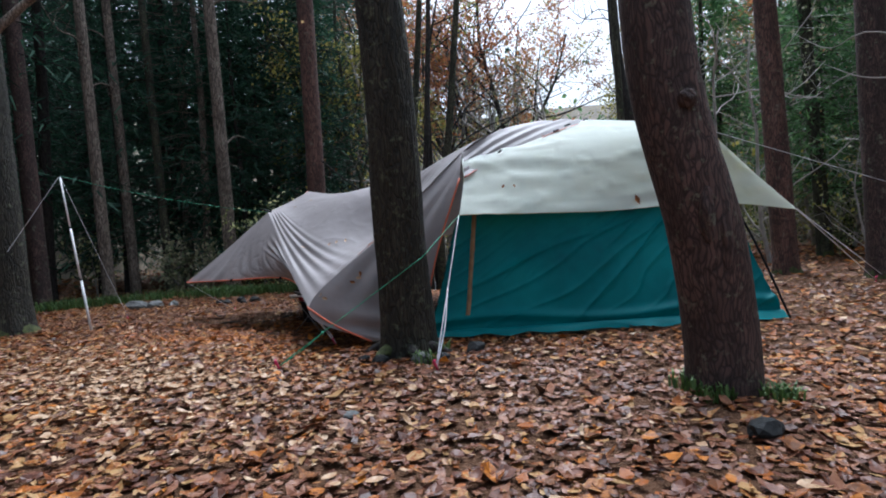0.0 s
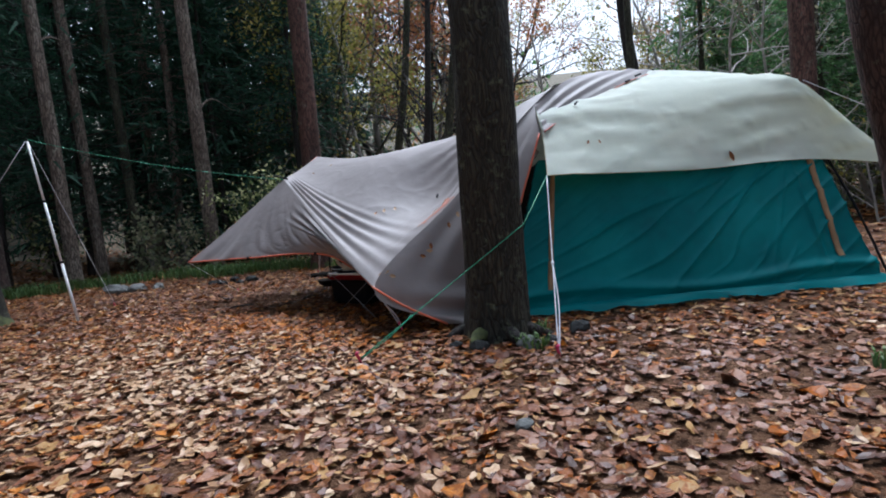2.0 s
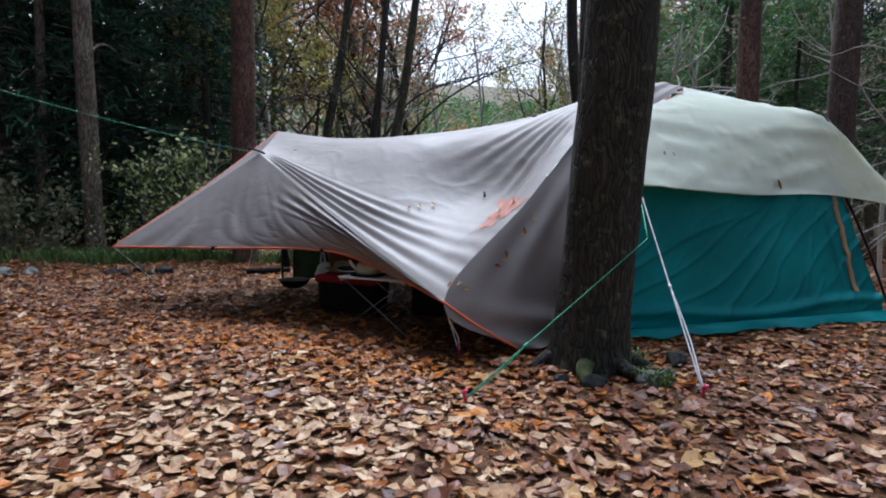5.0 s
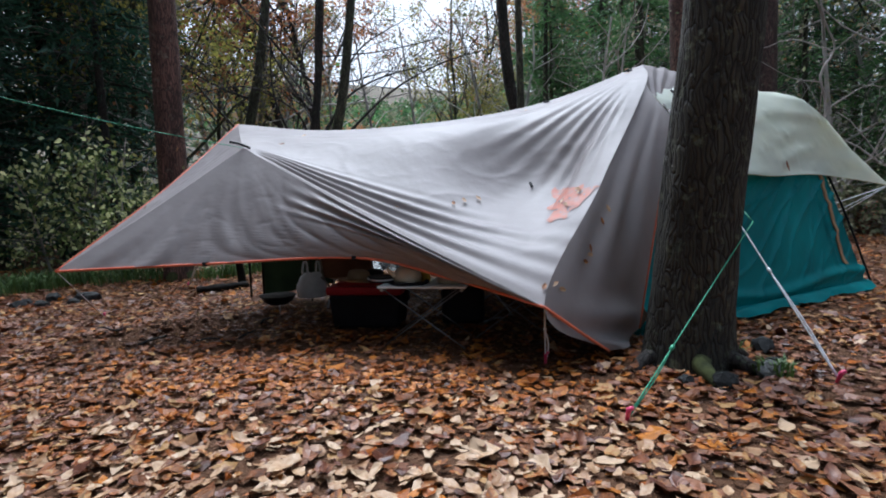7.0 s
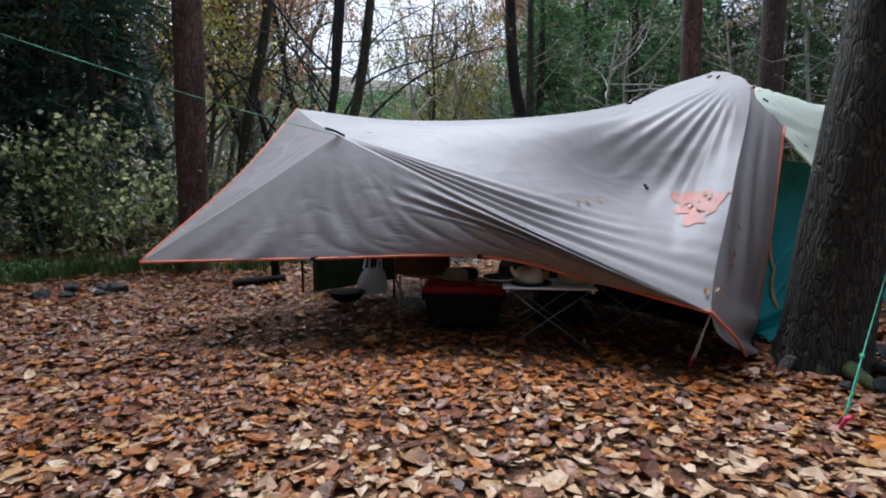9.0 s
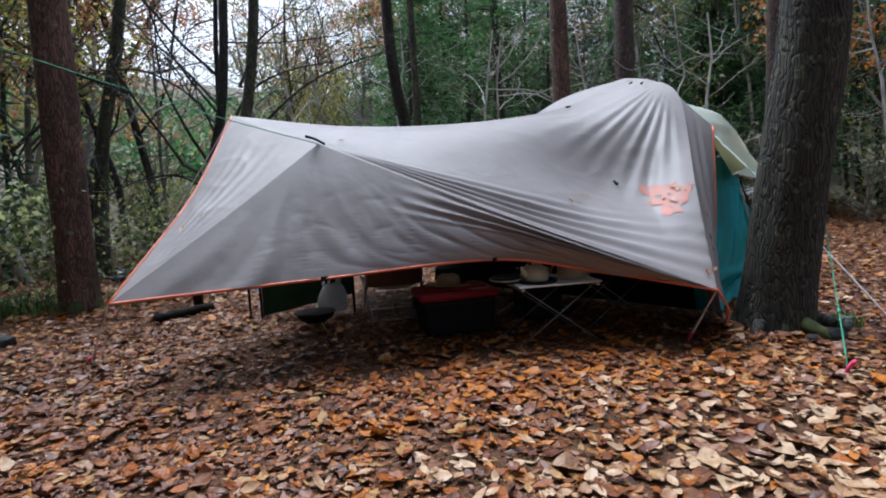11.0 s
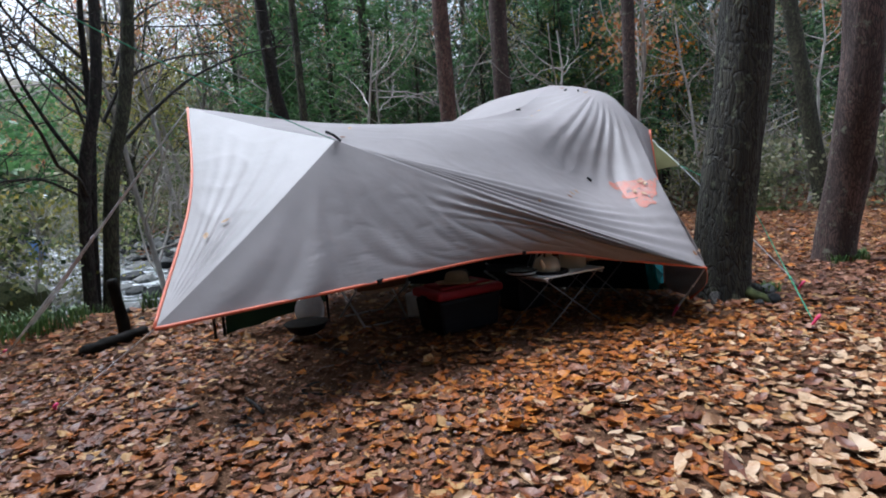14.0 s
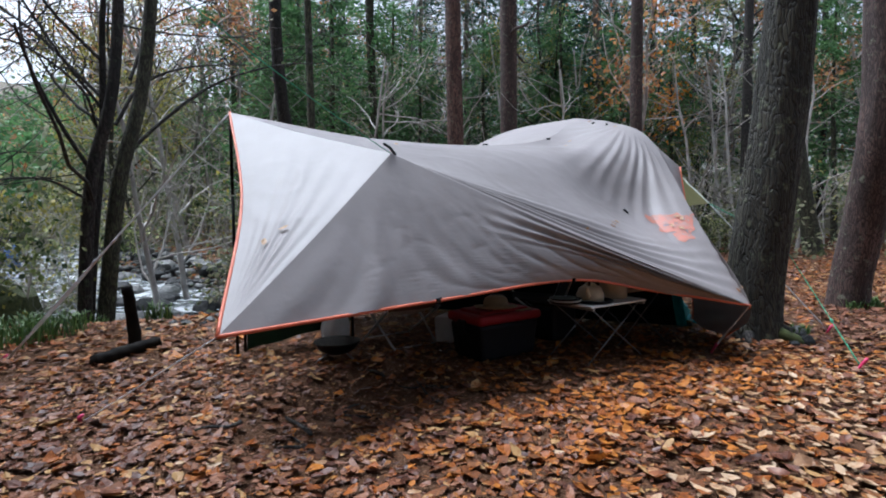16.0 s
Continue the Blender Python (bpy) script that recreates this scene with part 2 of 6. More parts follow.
M_bag = mat("white_plastic_bag", [(0.66, 0.68, 0.7), (0.86, 0.88, 0.9)], 7, 0.4, 0.5, 14, translucent=0.4)
M_felt = mat("tan_felt", [(0.2, 0.15, 0.09), (0.36, 0.28, 0.18)], 10, 0.9, 0.3, 120)
M_card = mat("kraft_card", [(0.34, 0.23, 0.12), (0.46, 0.33, 0.18)], 10, 0.8, 0.1)
M_yellow = mat("yellow_plastic", [(0.5, 0.3, 0.03), (0.7, 0.45, 0.05)], 10, 0.5, 0.1)
M_cream = mat("cream_enamel", [(0.52, 0.45, 0.33), (0.66, 0.58, 0.44)], 6, 0.3, 0.05)
M_leaf = mat("fallen_leaf", [(0.0248, 0.00924, 0.00446), (0.0702, 0.0231, 0.0072), (0.165, 0.0509, 0.011), (0.116, 0.0446, 0.0167), (0.274, 0.0959, 0.0195), (0.347, 0.201, 0.0775)], 22, 0.55, 0.4, 70, island=0.85, translucent=0.1, spec=0.28, fine=0.5)
M_leaf_dry = mat("dry_fallen_leaf", [(0.0803, 0.0307, 0.0132), (0.192, 0.0878, 0.0343), (0.304, 0.164, 0.0757), (0.402, 0.248, 0.132), (0.466, 0.322, 0.198)], 22, 0.5, 0.4, 70, island=0.85, translucent=0.1, spec=0.5, fine=0.5)
M_leaf_wet = mat("wet_brown_leaf", [(0.0233, 0.00772, 0.00396), (0.0626, 0.0193, 0.00887), (0.113, 0.0359, 0.0168), (0.209, 0.0904, 0.0469)], 22, 0.42, 0.4, 70, island=0.85, spec=0.35, fine=0.5)
M_needle = mat("conifer_needles", [(0.0117, 0.039, 0.026), (0.026, 0.078, 0.0468), (0.052, 0.13, 0.0715)], 3, 0.7, 0.0, island=0.8, translucent=0.3)
M_pine = mat("pine_needles", [(0.0345, 0.092, 0.0322), (0.0747, 0.172, 0.0575), (0.149, 0.276, 0.0978)], 3, 0.6, 0.0, island=0.8, translucent=0.42)
M_autumn = mat("orange_leaves", [(0.17, 0.08, 0.045), (0.36, 0.15, 0.065), (0.46, 0.22, 0.085), (0.4, 0.27, 0.12)], 3, 0.6, 0.0, island=0.9, translucent=0.5)
M_yellowleaf = mat("yellow_green_leaves", [(0.1, 0.11, 0.025), (0.25, 0.24, 0.05), (0.42, 0.36, 0.09)], 3, 0.6, 0.0, island=0.9, translucent=0.5)
# the palest tones paint scattered highlights of lit leaves over the dark green
M_shrub = mat("shrub_leaves", [(0.02, 0.04, 0.014), (0.05, 0.08, 0.026), (0.22, 0.26, 0.09), (0.55, 0.56, 0.28)], 3, 0.5, 0.0, island=0.9, translucent=0.54)
M_grass = mat("grass_blades", [(0.02, 0.05, 0.01), (0.06, 0.12, 0.025), (0.12, 0.19, 0.05)], 3, 0.6, 0.0, island=0.8, translucent=0.2)
M_brush = mat("brown_brush", [(0.078, 0.111, 0.052), (0.182, 0.202, 0.111), (0.351, 0.325, 0.208)], 3, 0.8, 0.0, island=0.9, translucent=0.42)
M_hill = mat("wooded_hillside", [(0.03, 0.027, 0.017), (0.065, 0.055, 0.034), (0.11, 0.088, 0.054)], 0.9, 0.9, 0.5, 4, bump_dist=0.3, fine=0.6)
M_gravel = mat("stream_gravel", [(0.012, 0.011, 0.01), (0.04, 0.036, 0.03), (0.1, 0.095, 0.085)], 4.5, 0.6, 1.0, 9, bump_dist=0.15, fine=0.8)
M_steel = mat("dull_steel", [(0.1, 0.1, 0.105), (0.2, 0.2, 0.21)], 9, 0.5, 0.05, metal=0.6)
M_leaf_orange = mat("bright_orange_leaf", [(0.0487, 0.0152, 0.00535), (0.165, 0.0437, 0.00734), (0.312, 0.0874, 0.00999), (0.205, 0.0664, 0.0148), (0.419, 0.148, 0.02)], 22, 0.45, 0.4, 70, fine=0.5, island=0.85, translucent=0.15, spec=0.28)
M_lining = mat("khaki_lining", [(0.42, 0.38, 0.2), (0.52, 0.47, 0.27)], 3, 0.7, 0.1, 20, translucent=0.5)
# the ramp's white end paints foam and sky glints into the water colour
M_water = mat("stream_water", [(0.02, 0.024, 0.025), (0.05, 0.058, 0.06), (0.2, 0.22, 0.23), (0.75, 0.78, 0.8)], 2.6, 0.12, 0.9, 9, bump_dist=0.06, fine=0.5)
M_rust = mat("rust_leaves", [(0.2, 0.08, 0.045), (0.4, 0.15, 0.06), (0.5, 0.21, 0.08)], 3, 0.6, 0.0, island=0.9, translucent=0.5)
M_bright = mat("bright_orange_leaves", [(0.5, 0.16, 0.02), (0.7, 0.28, 0.03)], 3, 0.6, 0.0, island=0.9, translucent=0.5)
M_blue = mat("blue_plastic", [(0.1, 0.2, 0.5), (0.16, 0.3, 0.65)], 5, 0.5, 0.1)


# ---- ground ----
STREAM = [(16, 50), (9, 36), (4.4, 27), (1.8, 20.5), (0.4, 16.5), (-0.8, 14.2)]
SIDE_STREAM = [(0.9, 18.4), (-4, 18), (-12, 17)]


def stream_d(x, y, line=STREAM):
    """Distance from the middle of the stream."""
    best = 1e9
    for (x0, y0), (x1, y1) in zip(line, line[1:]):
        dx, dy = x1 - x0, y1 - y0
        k = min(1.0, max(0.0, ((x - x0) * dx + (y - y0) * dy) / (dx * dx + dy * dy)))
        best = min(best, math.hypot(x - x0 - k * dx, y - y0 - k * dy))
    return best


def stream_at(u):
    """The stream's middle at u from 0, at its near end, to 1, and the way across it."""
    pts = STREAM[::-1]
    leg = [math.dist(p, q) for p, q in zip(pts, pts[1:])]
    d = u * sum(leg)
    for (x0, y0), (x1, y1), l in zip(pts, pts[1:], leg):
        if d <= l or (x1, y1) == pts[-1]:
            k = d / l
            return x0 + (x1 - x0) * k, y0 + (y1 - y0) * k, (y1 - y0) / l, -(x1 - x0) / l
        d -= l


def ground_z(x, y):
    """Height of the forest floor: level camp, stream bed behind it, wooded slope beyond."""
    s = 18.6 + 0.25 * (x + 2) + 0.6 * math.sin(x * 0.35)
    d = y - s
    bed = 0.0
    if y > 10:
        bed = -0.62 * max(math.exp(-(stream_d(x, y) / 2.3) ** 4), 0.8 * math.exp(-(stream_d(x, y, SIDE_STREAM) / 1.8) ** 4))
    pit = ((x + 4.0) / 0.7) ** 2 + ((y - 8.25) / 0.36) ** 2
    if pit < 6:
        bed += -0.09 * math.exp(-pit ** 2) + 0.035 * math.exp(-((pit - 1.7) / 0.8) ** 2)
    far = max(0.0, d - 6.0)
    hill = 0.17 * far if far < 40 else 6.8 + 0.28 * (far - 40)
    right = max(0.0, x - 13 + 0.15 * y)
    hill += min(0.12 * right, 9)
    left = max(0.0, -x - 12)
    hill += 0.08 * left
    rough = 0.03 * noise.noise((x * 0.5, y * 0.5, 0)) + 0.012 * noise.noise((x * 2.1, y * 2.1, 3))
    dist = math.hypot(x + 3, y - 5)
    if dist > 14:
        rough += 0.25 * min(1, (dist - 14) / 20) * noise.noise((x * 0.12, y * 0.12, 7))
    return bed + min(hill, 40) + rough


def build_ground():
    near_x = np.arange(-14, 14.01, 0.25)
    near_y = np.concatenate([np.arange(-4, 22, 0.25), np.arange(22, 46.01, 0.5)])
    grow = np.array([1, 2, 4, 7, 11, 16, 24, 36, 55, 85, 130, 220, 400, 900, 2000])
    xs = np.concatenate([-14 - grow[::-1], near_x, 14 + grow])
    ys = np.concatenate([-4 - grow[::-1], near_y, 46 + grow])
    verts = [(x, y, ground_z(x, y)) for y in ys for x in xs]
    w = len(xs)
    faces = [(j * w + i, j * w + i + 1, (j + 1) * w + i + 1, (j + 1) * w + i) for j in range(len(ys) - 1) for i in range(w - 1)]
    ids = [0 if math.hypot(verts[f[0]][0] + 2, verts[f[0]][1] - 6) < 17 else 1 for f in faces]
    for k, f in enumerate(faces):
        x, y = verts[f[0]][:2]
        if y > 10 and stream_d(x, y) < 2.3 + 0.6 * noise.noise((x * 0.7, y * 0.7, 2)):
            ids[k] = 2
    return tagged(new("ground", mesh_from("ground", verts, faces, [M_soil, M_hill, M_gravel], True, ids)), "dark forest soil under wet autumn leaf litter", "ground", kind="structure")


ground = build_ground()

# ---- tarp ----
TIP = (-3.49, 9.59, 1.84)
RIDGE = (-3.516, 8.225, 1.457)
CORNER_L = (-4.835, 8.311, 0.565)
CORNER_R = (-2.138, 6.103, 0.407)
PEAK_R = (-0.72, 6.85, 1.82)
PEAK = (0.08, 7.72, 2.24)


def coons(bottom, top, left, right):
    """A grid of points spanned by four curves: bottom and top run left to right, left and right run upwards."""
    n, m = len(bottom), len(left)
    g = np.zeros((m, n, 3))
    for j in range(m):
        v = j / (m - 1)
        for i in range(n):
            u = i / (n - 1)
            g[j, i] = ((1 - v) * bottom[i] + v * top[i] + (1 - u) * left[j] + u * right[j]
                       - (1 - u) * (1 - v) * bottom[0] - u * (1 - v) * bottom[-1] - (1 - u) * v * top[0] - u * v * top[-1])
    return g


def pull(g, points, reach):
    """Draws a grid smoothly through a few points that the cloth passes."""
    for p in points:
        p = np.array(p, float)
        d = np.linalg.norm(g - p, axis=2)
        k = np.unravel_index(np.argmin(d), d.shape)
        move = p - g[k]
        w = np.exp(-(np.linalg.norm(g - g[k], axis=2) / reach) ** 2)
        edge = np.ones(g.shape[:2])
        m, n = edge.shape
        jj, ii = np.meshgrid(np.arange(m) / (m - 1), np.arange(n) / (n - 1), indexing="ij")
        edge = np.clip(np.minimum(np.minimum(jj, 1 - jj), np.minimum(ii, 1 - ii)) * 10, 0, 1)
        g += (w * edge)[..., None] * move
    return g


def normals(g):
    du = np.gradient(g, axis=1)
    dv = np.gradient(g, axis=0)
    nn = np.cross(du, dv)
    return nn / (np.linalg.norm(nn, axis=2)[..., None] + 1e-12)


def grid_faces(m, n, o=0):
    return [(o + j * n + i, o + j * n + i + 1, o + (j + 1) * n + i + 1, o + (j + 1) * n + i) for j in range(m - 1) for i in range(n - 1)]


def smoothstep(a, b, x):
    k = np.clip((x - a) / (b - a), 0, 1)
    return k * k * (3 - 2 * k)


# large upper panel
N, Mv = 120, 150
edge_top = spline([TIP, (-2.75, 8.85, 1.70), (-1.854, 8.204, 1.71), (-0.93, 7.85, 1.87), PEAK], N)
edge_crease = spline([RIDGE, (-2.83, 7.16, 0.91), CORNER_R], N)
edge_front = spline([RIDGE, (-3.51, 8.9, 1.63), TIP], Mv)
edge_right = spline([CORNER_R, (-1.47, 6.46, 1.06), PEAK_R, (-0.36, 7.25, 2.08), PEAK], Mv)
panel_c = coons(edge_crease, edge_top, edge_front, edge_right)
panel_c = pull(panel_c, [(-1.644, 6.994, 1.09), (-2.615, 7.162, 0.94), (-0.93, 7.85, 1.79)], 0.55)
nc = normals(panel_c)
for j in range(Mv):
    v = j / (Mv - 1)
    for i in range(N):
        u = i / (N - 1)
        p = panel_c[j, i]
        # gathers that run along the crease from the tie-out to the corner
        amp = 0.017 * math.sin(2 * math.pi * (v / 0.05) + 0.8 * noise.noise((u * 2.5, v * 6, 2))) * float(smoothstep(0.0, 0.03, v) * (1 - smoothstep(0.1, 0.27, v))) * float(smoothstep(0.02, 0.15, u) * (1 - 0.75 * smoothstep(0.6, 0.98, u)))
        # folds that fan out below the peak
        rel = p - np.array((-0.45, 7.1, 2.05))
        ang = math.atan2(rel[2], rel[0] * 0.6 - rel[1] * 0.8)
        dist = np.linalg.norm(rel)
        fan = 0.010 * (0.3 + 1.6 * abs(noise.noise((ang * 3, 7, dist * 0.4)))) * math.sin(ang * 46 + 2 * noise.noise((p[0] * 1.5, p[1] * 1.5, p[2]))) * float(smoothstep(0.05, 0.5, dist) * (1 - smoothstep(0.8, 2.0, dist))) * float(smoothstep(0.0, 0.15, 1 - v) * smoothstep(0, 0.06, 1 - u))
        # long drag lines from the corner
        small = (0.008 * noise.noise((p[0] * 1.1, p[1] * 1.1, p[2] * 2.6)) + 0.004 * (1 - abs(noise.noise((p[0] * 2.4 - p[2], p[1] * 1.4, p[2] * 3)))) ** 14 + 0.002 * (1 - abs(noise.noise((p[0] * 5 + p[2] * 2, p[1] * 4, p[2] * 5)))) ** 10) * min(1, 8 * v) * min(1, 8 * (1 - v))
        panel_c[j, i] += nc[j, i] * (amp + fan + small)

# front panel under the crease, with its raised bottom edge
NB, MB = 110, 110
edge_bottom = spline([CORNER_L, (-3.83, 7.76, 0.60), (-2.9, 7.2, 0.63), (-2.45, 6.72, 0.52), CORNER_R], NB)
panel_b = coons(edge_bottom, spline([RIDGE, (-2.83, 7.16, 0.91), CORNER_R], NB),
                spline([CORNER_L, (-4.19, 8.27, 0.985), RIDGE], MB), np.repeat(np.array([CORNER_R]), MB, axis=0).astype(float))
nb = normals(panel_b)
for j in range(MB):
    v = j / (MB - 1)
    for i in range(NB):
        u = i / (NB - 1)
        p = panel_b[j, i]
        ang = math.atan2(p[2] - RIDGE[2], (p[0] - RIDGE[0]) * 0.75 - (p[1] - RIDGE[1]) * 0.6)
        r = np.linalg.norm(p - np.array(RIDGE))
        fold = 0.009 * math.sin(ang * 19 + 6 * noise.noise((p[0] * 1.4, p[1] * 1.4, p[2] * 1.4))) * (0.3 + abs(noise.noise((ang * 2.3, r * 0.7, 4))) * 2) * float(smoothstep(0.1, 0.6, r)) * float(smoothstep(0, 0.1, u)) * (1 - v) * 1.3
        # narrow folds drawn tight under the crease
        fold += 0.017 * math.sin(2 * math.pi * (1 - v) / 0.105 + 0.7 * noise.noise((u * 3, v * 5, 8))) * float(smoothstep(0.22, 0.5, u) * (1 - smoothstep(0.86, 1.0, u)) * smoothstep(0.0, 0.04, 1 - v) * smoothstep(0.62, 0.84, v))
        fold += (0.01 * noise.noise((p[0] * 2.2, p[1] * 2.2, p[2] * 2.2)) + 0.007 * (1 - abs(noise.noise((ang * 7, r * 0.5, 2.0)))) ** 10 + 0.012 * (1 - abs(noise.noise(((u * 2 + v) * 5, (v - u) * 0.9, 9)))) ** 14 + 0.006 * (1 - abs(noise.noise((p[0] * 6, p[1] * 6, p[2] * 5)))) ** 10) * math.sin(math.pi * u) * math.sin(math.pi * v) ** 0.6
        panel_b[j, i] -= np.nan_to_num(nb[j, i]) * fold

# end panel between tip, tie-out and the low corner
MA, NA = 80, 70
panel_a = coons(np.repeat(np.array([CORNER_L]), NA, axis=0).astype(float), spline([TIP, (-3.51, 8.9, 1.63), RIDGE], NA),
                spline([CORNER_L, (-4.13, 8.86, 1.17), TIP], MA), spline([CORNER_L, (-4.19, 8.27, 0.985), RIDGE], MA))
na = normals(panel_a)
for j in range(MA):
    v = j / (MA - 1)
    for i in range(NA):
        u = i / (NA - 1)
        p = panel_a[j, i]
        w = 0.008 * (u ** 1.5) * math.sin(u * 46 + 2 * noise.noise((p[0] * 2, p[1] * 2, p[2] * 2))) * math.sin(math.pi * u) * float(smoothstep(0.05, 0.3, v) * (1 - smoothstep(0.75, 0.99, v)))
        w += (0.012 * noise.noise((p[0] * 2.5, p[1] * 2.5, p[2] * 2.5)) + 0.009 * (1 - abs(noise.noise((p[0] * 3, p[1] * 1.6, p[2] * 1.4)))) ** 12) * math.sin(math.pi * u) * math.sin(math.pi * v)
        panel_a[j, i] += np.nan_to_num(na[j, i]) * w

# side flap folded down to the ground by the tent
ND, MD = 40, 50
panel_d = coons(spline([(-1.60, 6.22, 0.06), (-1.38, 6.30, 0.05), (-1.16, 6.44, 0.10)], ND), spline([PEAK_R, (-0.73, 6.73, 1.69), (-0.735, 6.57, 1.53)], ND),
                spline([(-1.60, 6.22, 0.06), CORNER_R, (-1.47, 6.46, 1.06), PEAK_R], MD), spline([(-1.16, 6.44, 0.10), (-0.99, 6.47, 0.8), (-0.735, 6.57, 1.53)], MD))
nd_ = normals(panel_d)
for j in range(MD):
    v = j / (MD - 1)
    for i in range(ND):
        u = i / (ND - 1)
        p = panel_d[j, i]
        w = 0.035 * math.sin(v * 30 + u * 6) * float(1 - smoothstep(0.05, 0.3, v)) * math.sin(math.pi * u)
        w += 0.03 * math.sin(u * 17 + v * 3 + 2 * noise.noise((u * 2, v * 2, 6))) * math.sin(math.pi * u) * float(smoothstep(0.1, 0.5, v)) * (1 - v)
        panel_d[j, i] += np.nan_to_num(nd_[j, i]) * w

# rear half, sloping away behind the ridge
NR, MR = 60, 24
panel_r = coons(spline([(-1.9, 10.35, 0.95), (-0.9, 9.9, 1.12), (0.3, 9.4, 1.9)], NR), spline([TIP, (-2.75, 8.85, 1.70), (-1.854, 8.204, 1.71), (-0.93, 7.85, 1.87), PEAK], NR),
                spline([(-1.9, 10.35, 0.95), (-2.7, 9.9, 1.38), TIP], MR), spline([(0.3, 9.4, 1.9), (0.2, 8.6, 2.17), PEAK], MR))

tarp = thing("tarp", (CORNER_R[0], CORNER_R[1], 0), "taupe camping tarp with orange piping pitched over the tent", "tarp")
chunks = []
for g in (panel_c, panel_b, panel_a, panel_d, panel_r):
    m_, n_ = g.shape[:2]
    chunks.append((g.reshape(-1, 3).tolist(), grid_faces(m_, n_)))
me = mesh_from("canopy", *join(*chunks), M_tarp)
bm = bmesh.new()
bm.from_mesh(me)
bmesh.ops.recalc_face_normals(bm, faces=bm.faces)
bm.to_mesh(me)
bm.free()
canopy = world_child("canopy", me, tarp, "taupe coated cloth with pulled folds")
TARP_PTS = np.concatenate([g.reshape(-1, 3) for g in (panel_c, panel_b, panel_a, panel_d)])
TARP_NRM = np.concatenate([np.nan_to_num(normals(g)).reshape(-1, 3) for g in (panel_c, panel_b, panel_a, panel_d)])
CAM_SIDE = np.array((-4.0, 4.0, 1.6))
for k in range(len(TARP_NRM)):
    if TARP_NRM[k] @ (CAM_SIDE - TARP_PTS[k]) < 0:
        TARP_NRM[k] *= -1


def on_tarp(p):
    k = int(np.argmin(np.linalg.norm(TARP_PTS - np.array(p), axis=1)))
    return TARP_PTS[k], TARP_NRM[k]


def facing(p, n, spin=0.0):
    """A pose at p whose z axis points along n."""
    return Matrix.Translation(Vector(p)) @ Vector(n).to_track_quat('Z', 'Y').to_matrix().to_4x4() @ Matrix.Rotation(spin, 4, 'Z')


def cloth_strip(pts, nrm, width):
    """A thick band that wraps an edge."""
    return tube(pts, [width] * len(pts), 6)


for pts in (edge_bottom, spline([CORNER_L, (-4.13, 8.86, 1.17), TIP], 40), spline([CORNER_R, (-1.9, 6.11, 0.24), (-1.60, 6.22, 0.06)], 14), spline([(-1.16, 6.44, 0.10), (-0.99, 6.47, 0.8), (-0.735, 6.57, 1.53)], 24)):
    world_child("piping", mesh_from("piping", *tube(pts, [0.009] * len(pts), 6), M_orange), tarp, "bright orange edge piping")

# faded orange print on the big panel
logo_c = panel_c.reshape(-1, 3)[int(np.argmin(np.linalg.norm(panel_c.reshape(-1, 3) - np.array((-1.560, 6.596, 0.873)), axis=1)))].copy()
logo_x = Vector((0.62, -0.72, 0.0)).normalized()
fs, vs, ids = [], [], {}
ncp = normals(panel_c)
SUB = 5


def panel_at(g, j, i):
    """The bilinear value of a grid at fractional row j and column i."""
    j0, i0 = min(int(j), Mv - 2), min(int(i), N - 2)
    fj, fi = j - j0, i - i0
    return (g[j0, i0] * (1 - fi) + g[j0, i0 + 1] * fi) * (1 - fj) + (g[j0 + 1, i0] * (1 - fi) + g[j0 + 1, i0 + 1] * fi) * fj


close = np.argwhere(np.linalg.norm(panel_c - logo_c, axis=2) < 0.34)
(j0, i0), (j1, i1) = close.min(0), close.max(0)
for j in range(j0 * SUB, min(j1, Mv - 1) * SUB):
    for i in range(i0 * SUB, min(i1, N - 1) * SUB):
        c = panel_at(panel_c, (j + 0.5) / SUB, (i + 0.5) / SUB)
        d = c - logo_c
        across, up = d @ np.array(logo_x), d[2]
        wide = 0.175 * (0.3 + 0.7 * (up + 0.1) / 0.2) + 0.05 * noise.noise((c[0] * 12, c[1] * 12, c[2] * 14))
        if -0.1 < up - 0.03 * noise.noise((c[0] * 16, c[1] * 16, 3)) < 0.1 and abs(across - 0.25 * up) < wide and noise.noise((c[0] * 25, c[1] * 25, c[2] * 30)) < 0.42:
            q = []
            for jj, ii in ((j, i), (j, i + 1), (j + 1, i + 1), (j + 1, i)):
                if (jj, ii) not in ids:
                    ids[(jj, ii)] = len(vs)
                    nn = panel_at(ncp, jj / SUB, ii / SUB)
                    at = panel_at(panel_c, jj / SUB, ii / SUB)
                    if nn @ (CAM_SIDE - at) < 0:
                        nn = -nn
                    vs.append(at + nn * 0.005)
                q.append(ids[(jj, ii)])
            fs.append(tuple(q))
world_child("printed_mark", mesh_from("printed_mark", vs, fs, M_print), tarp, "worn orange printed mark")

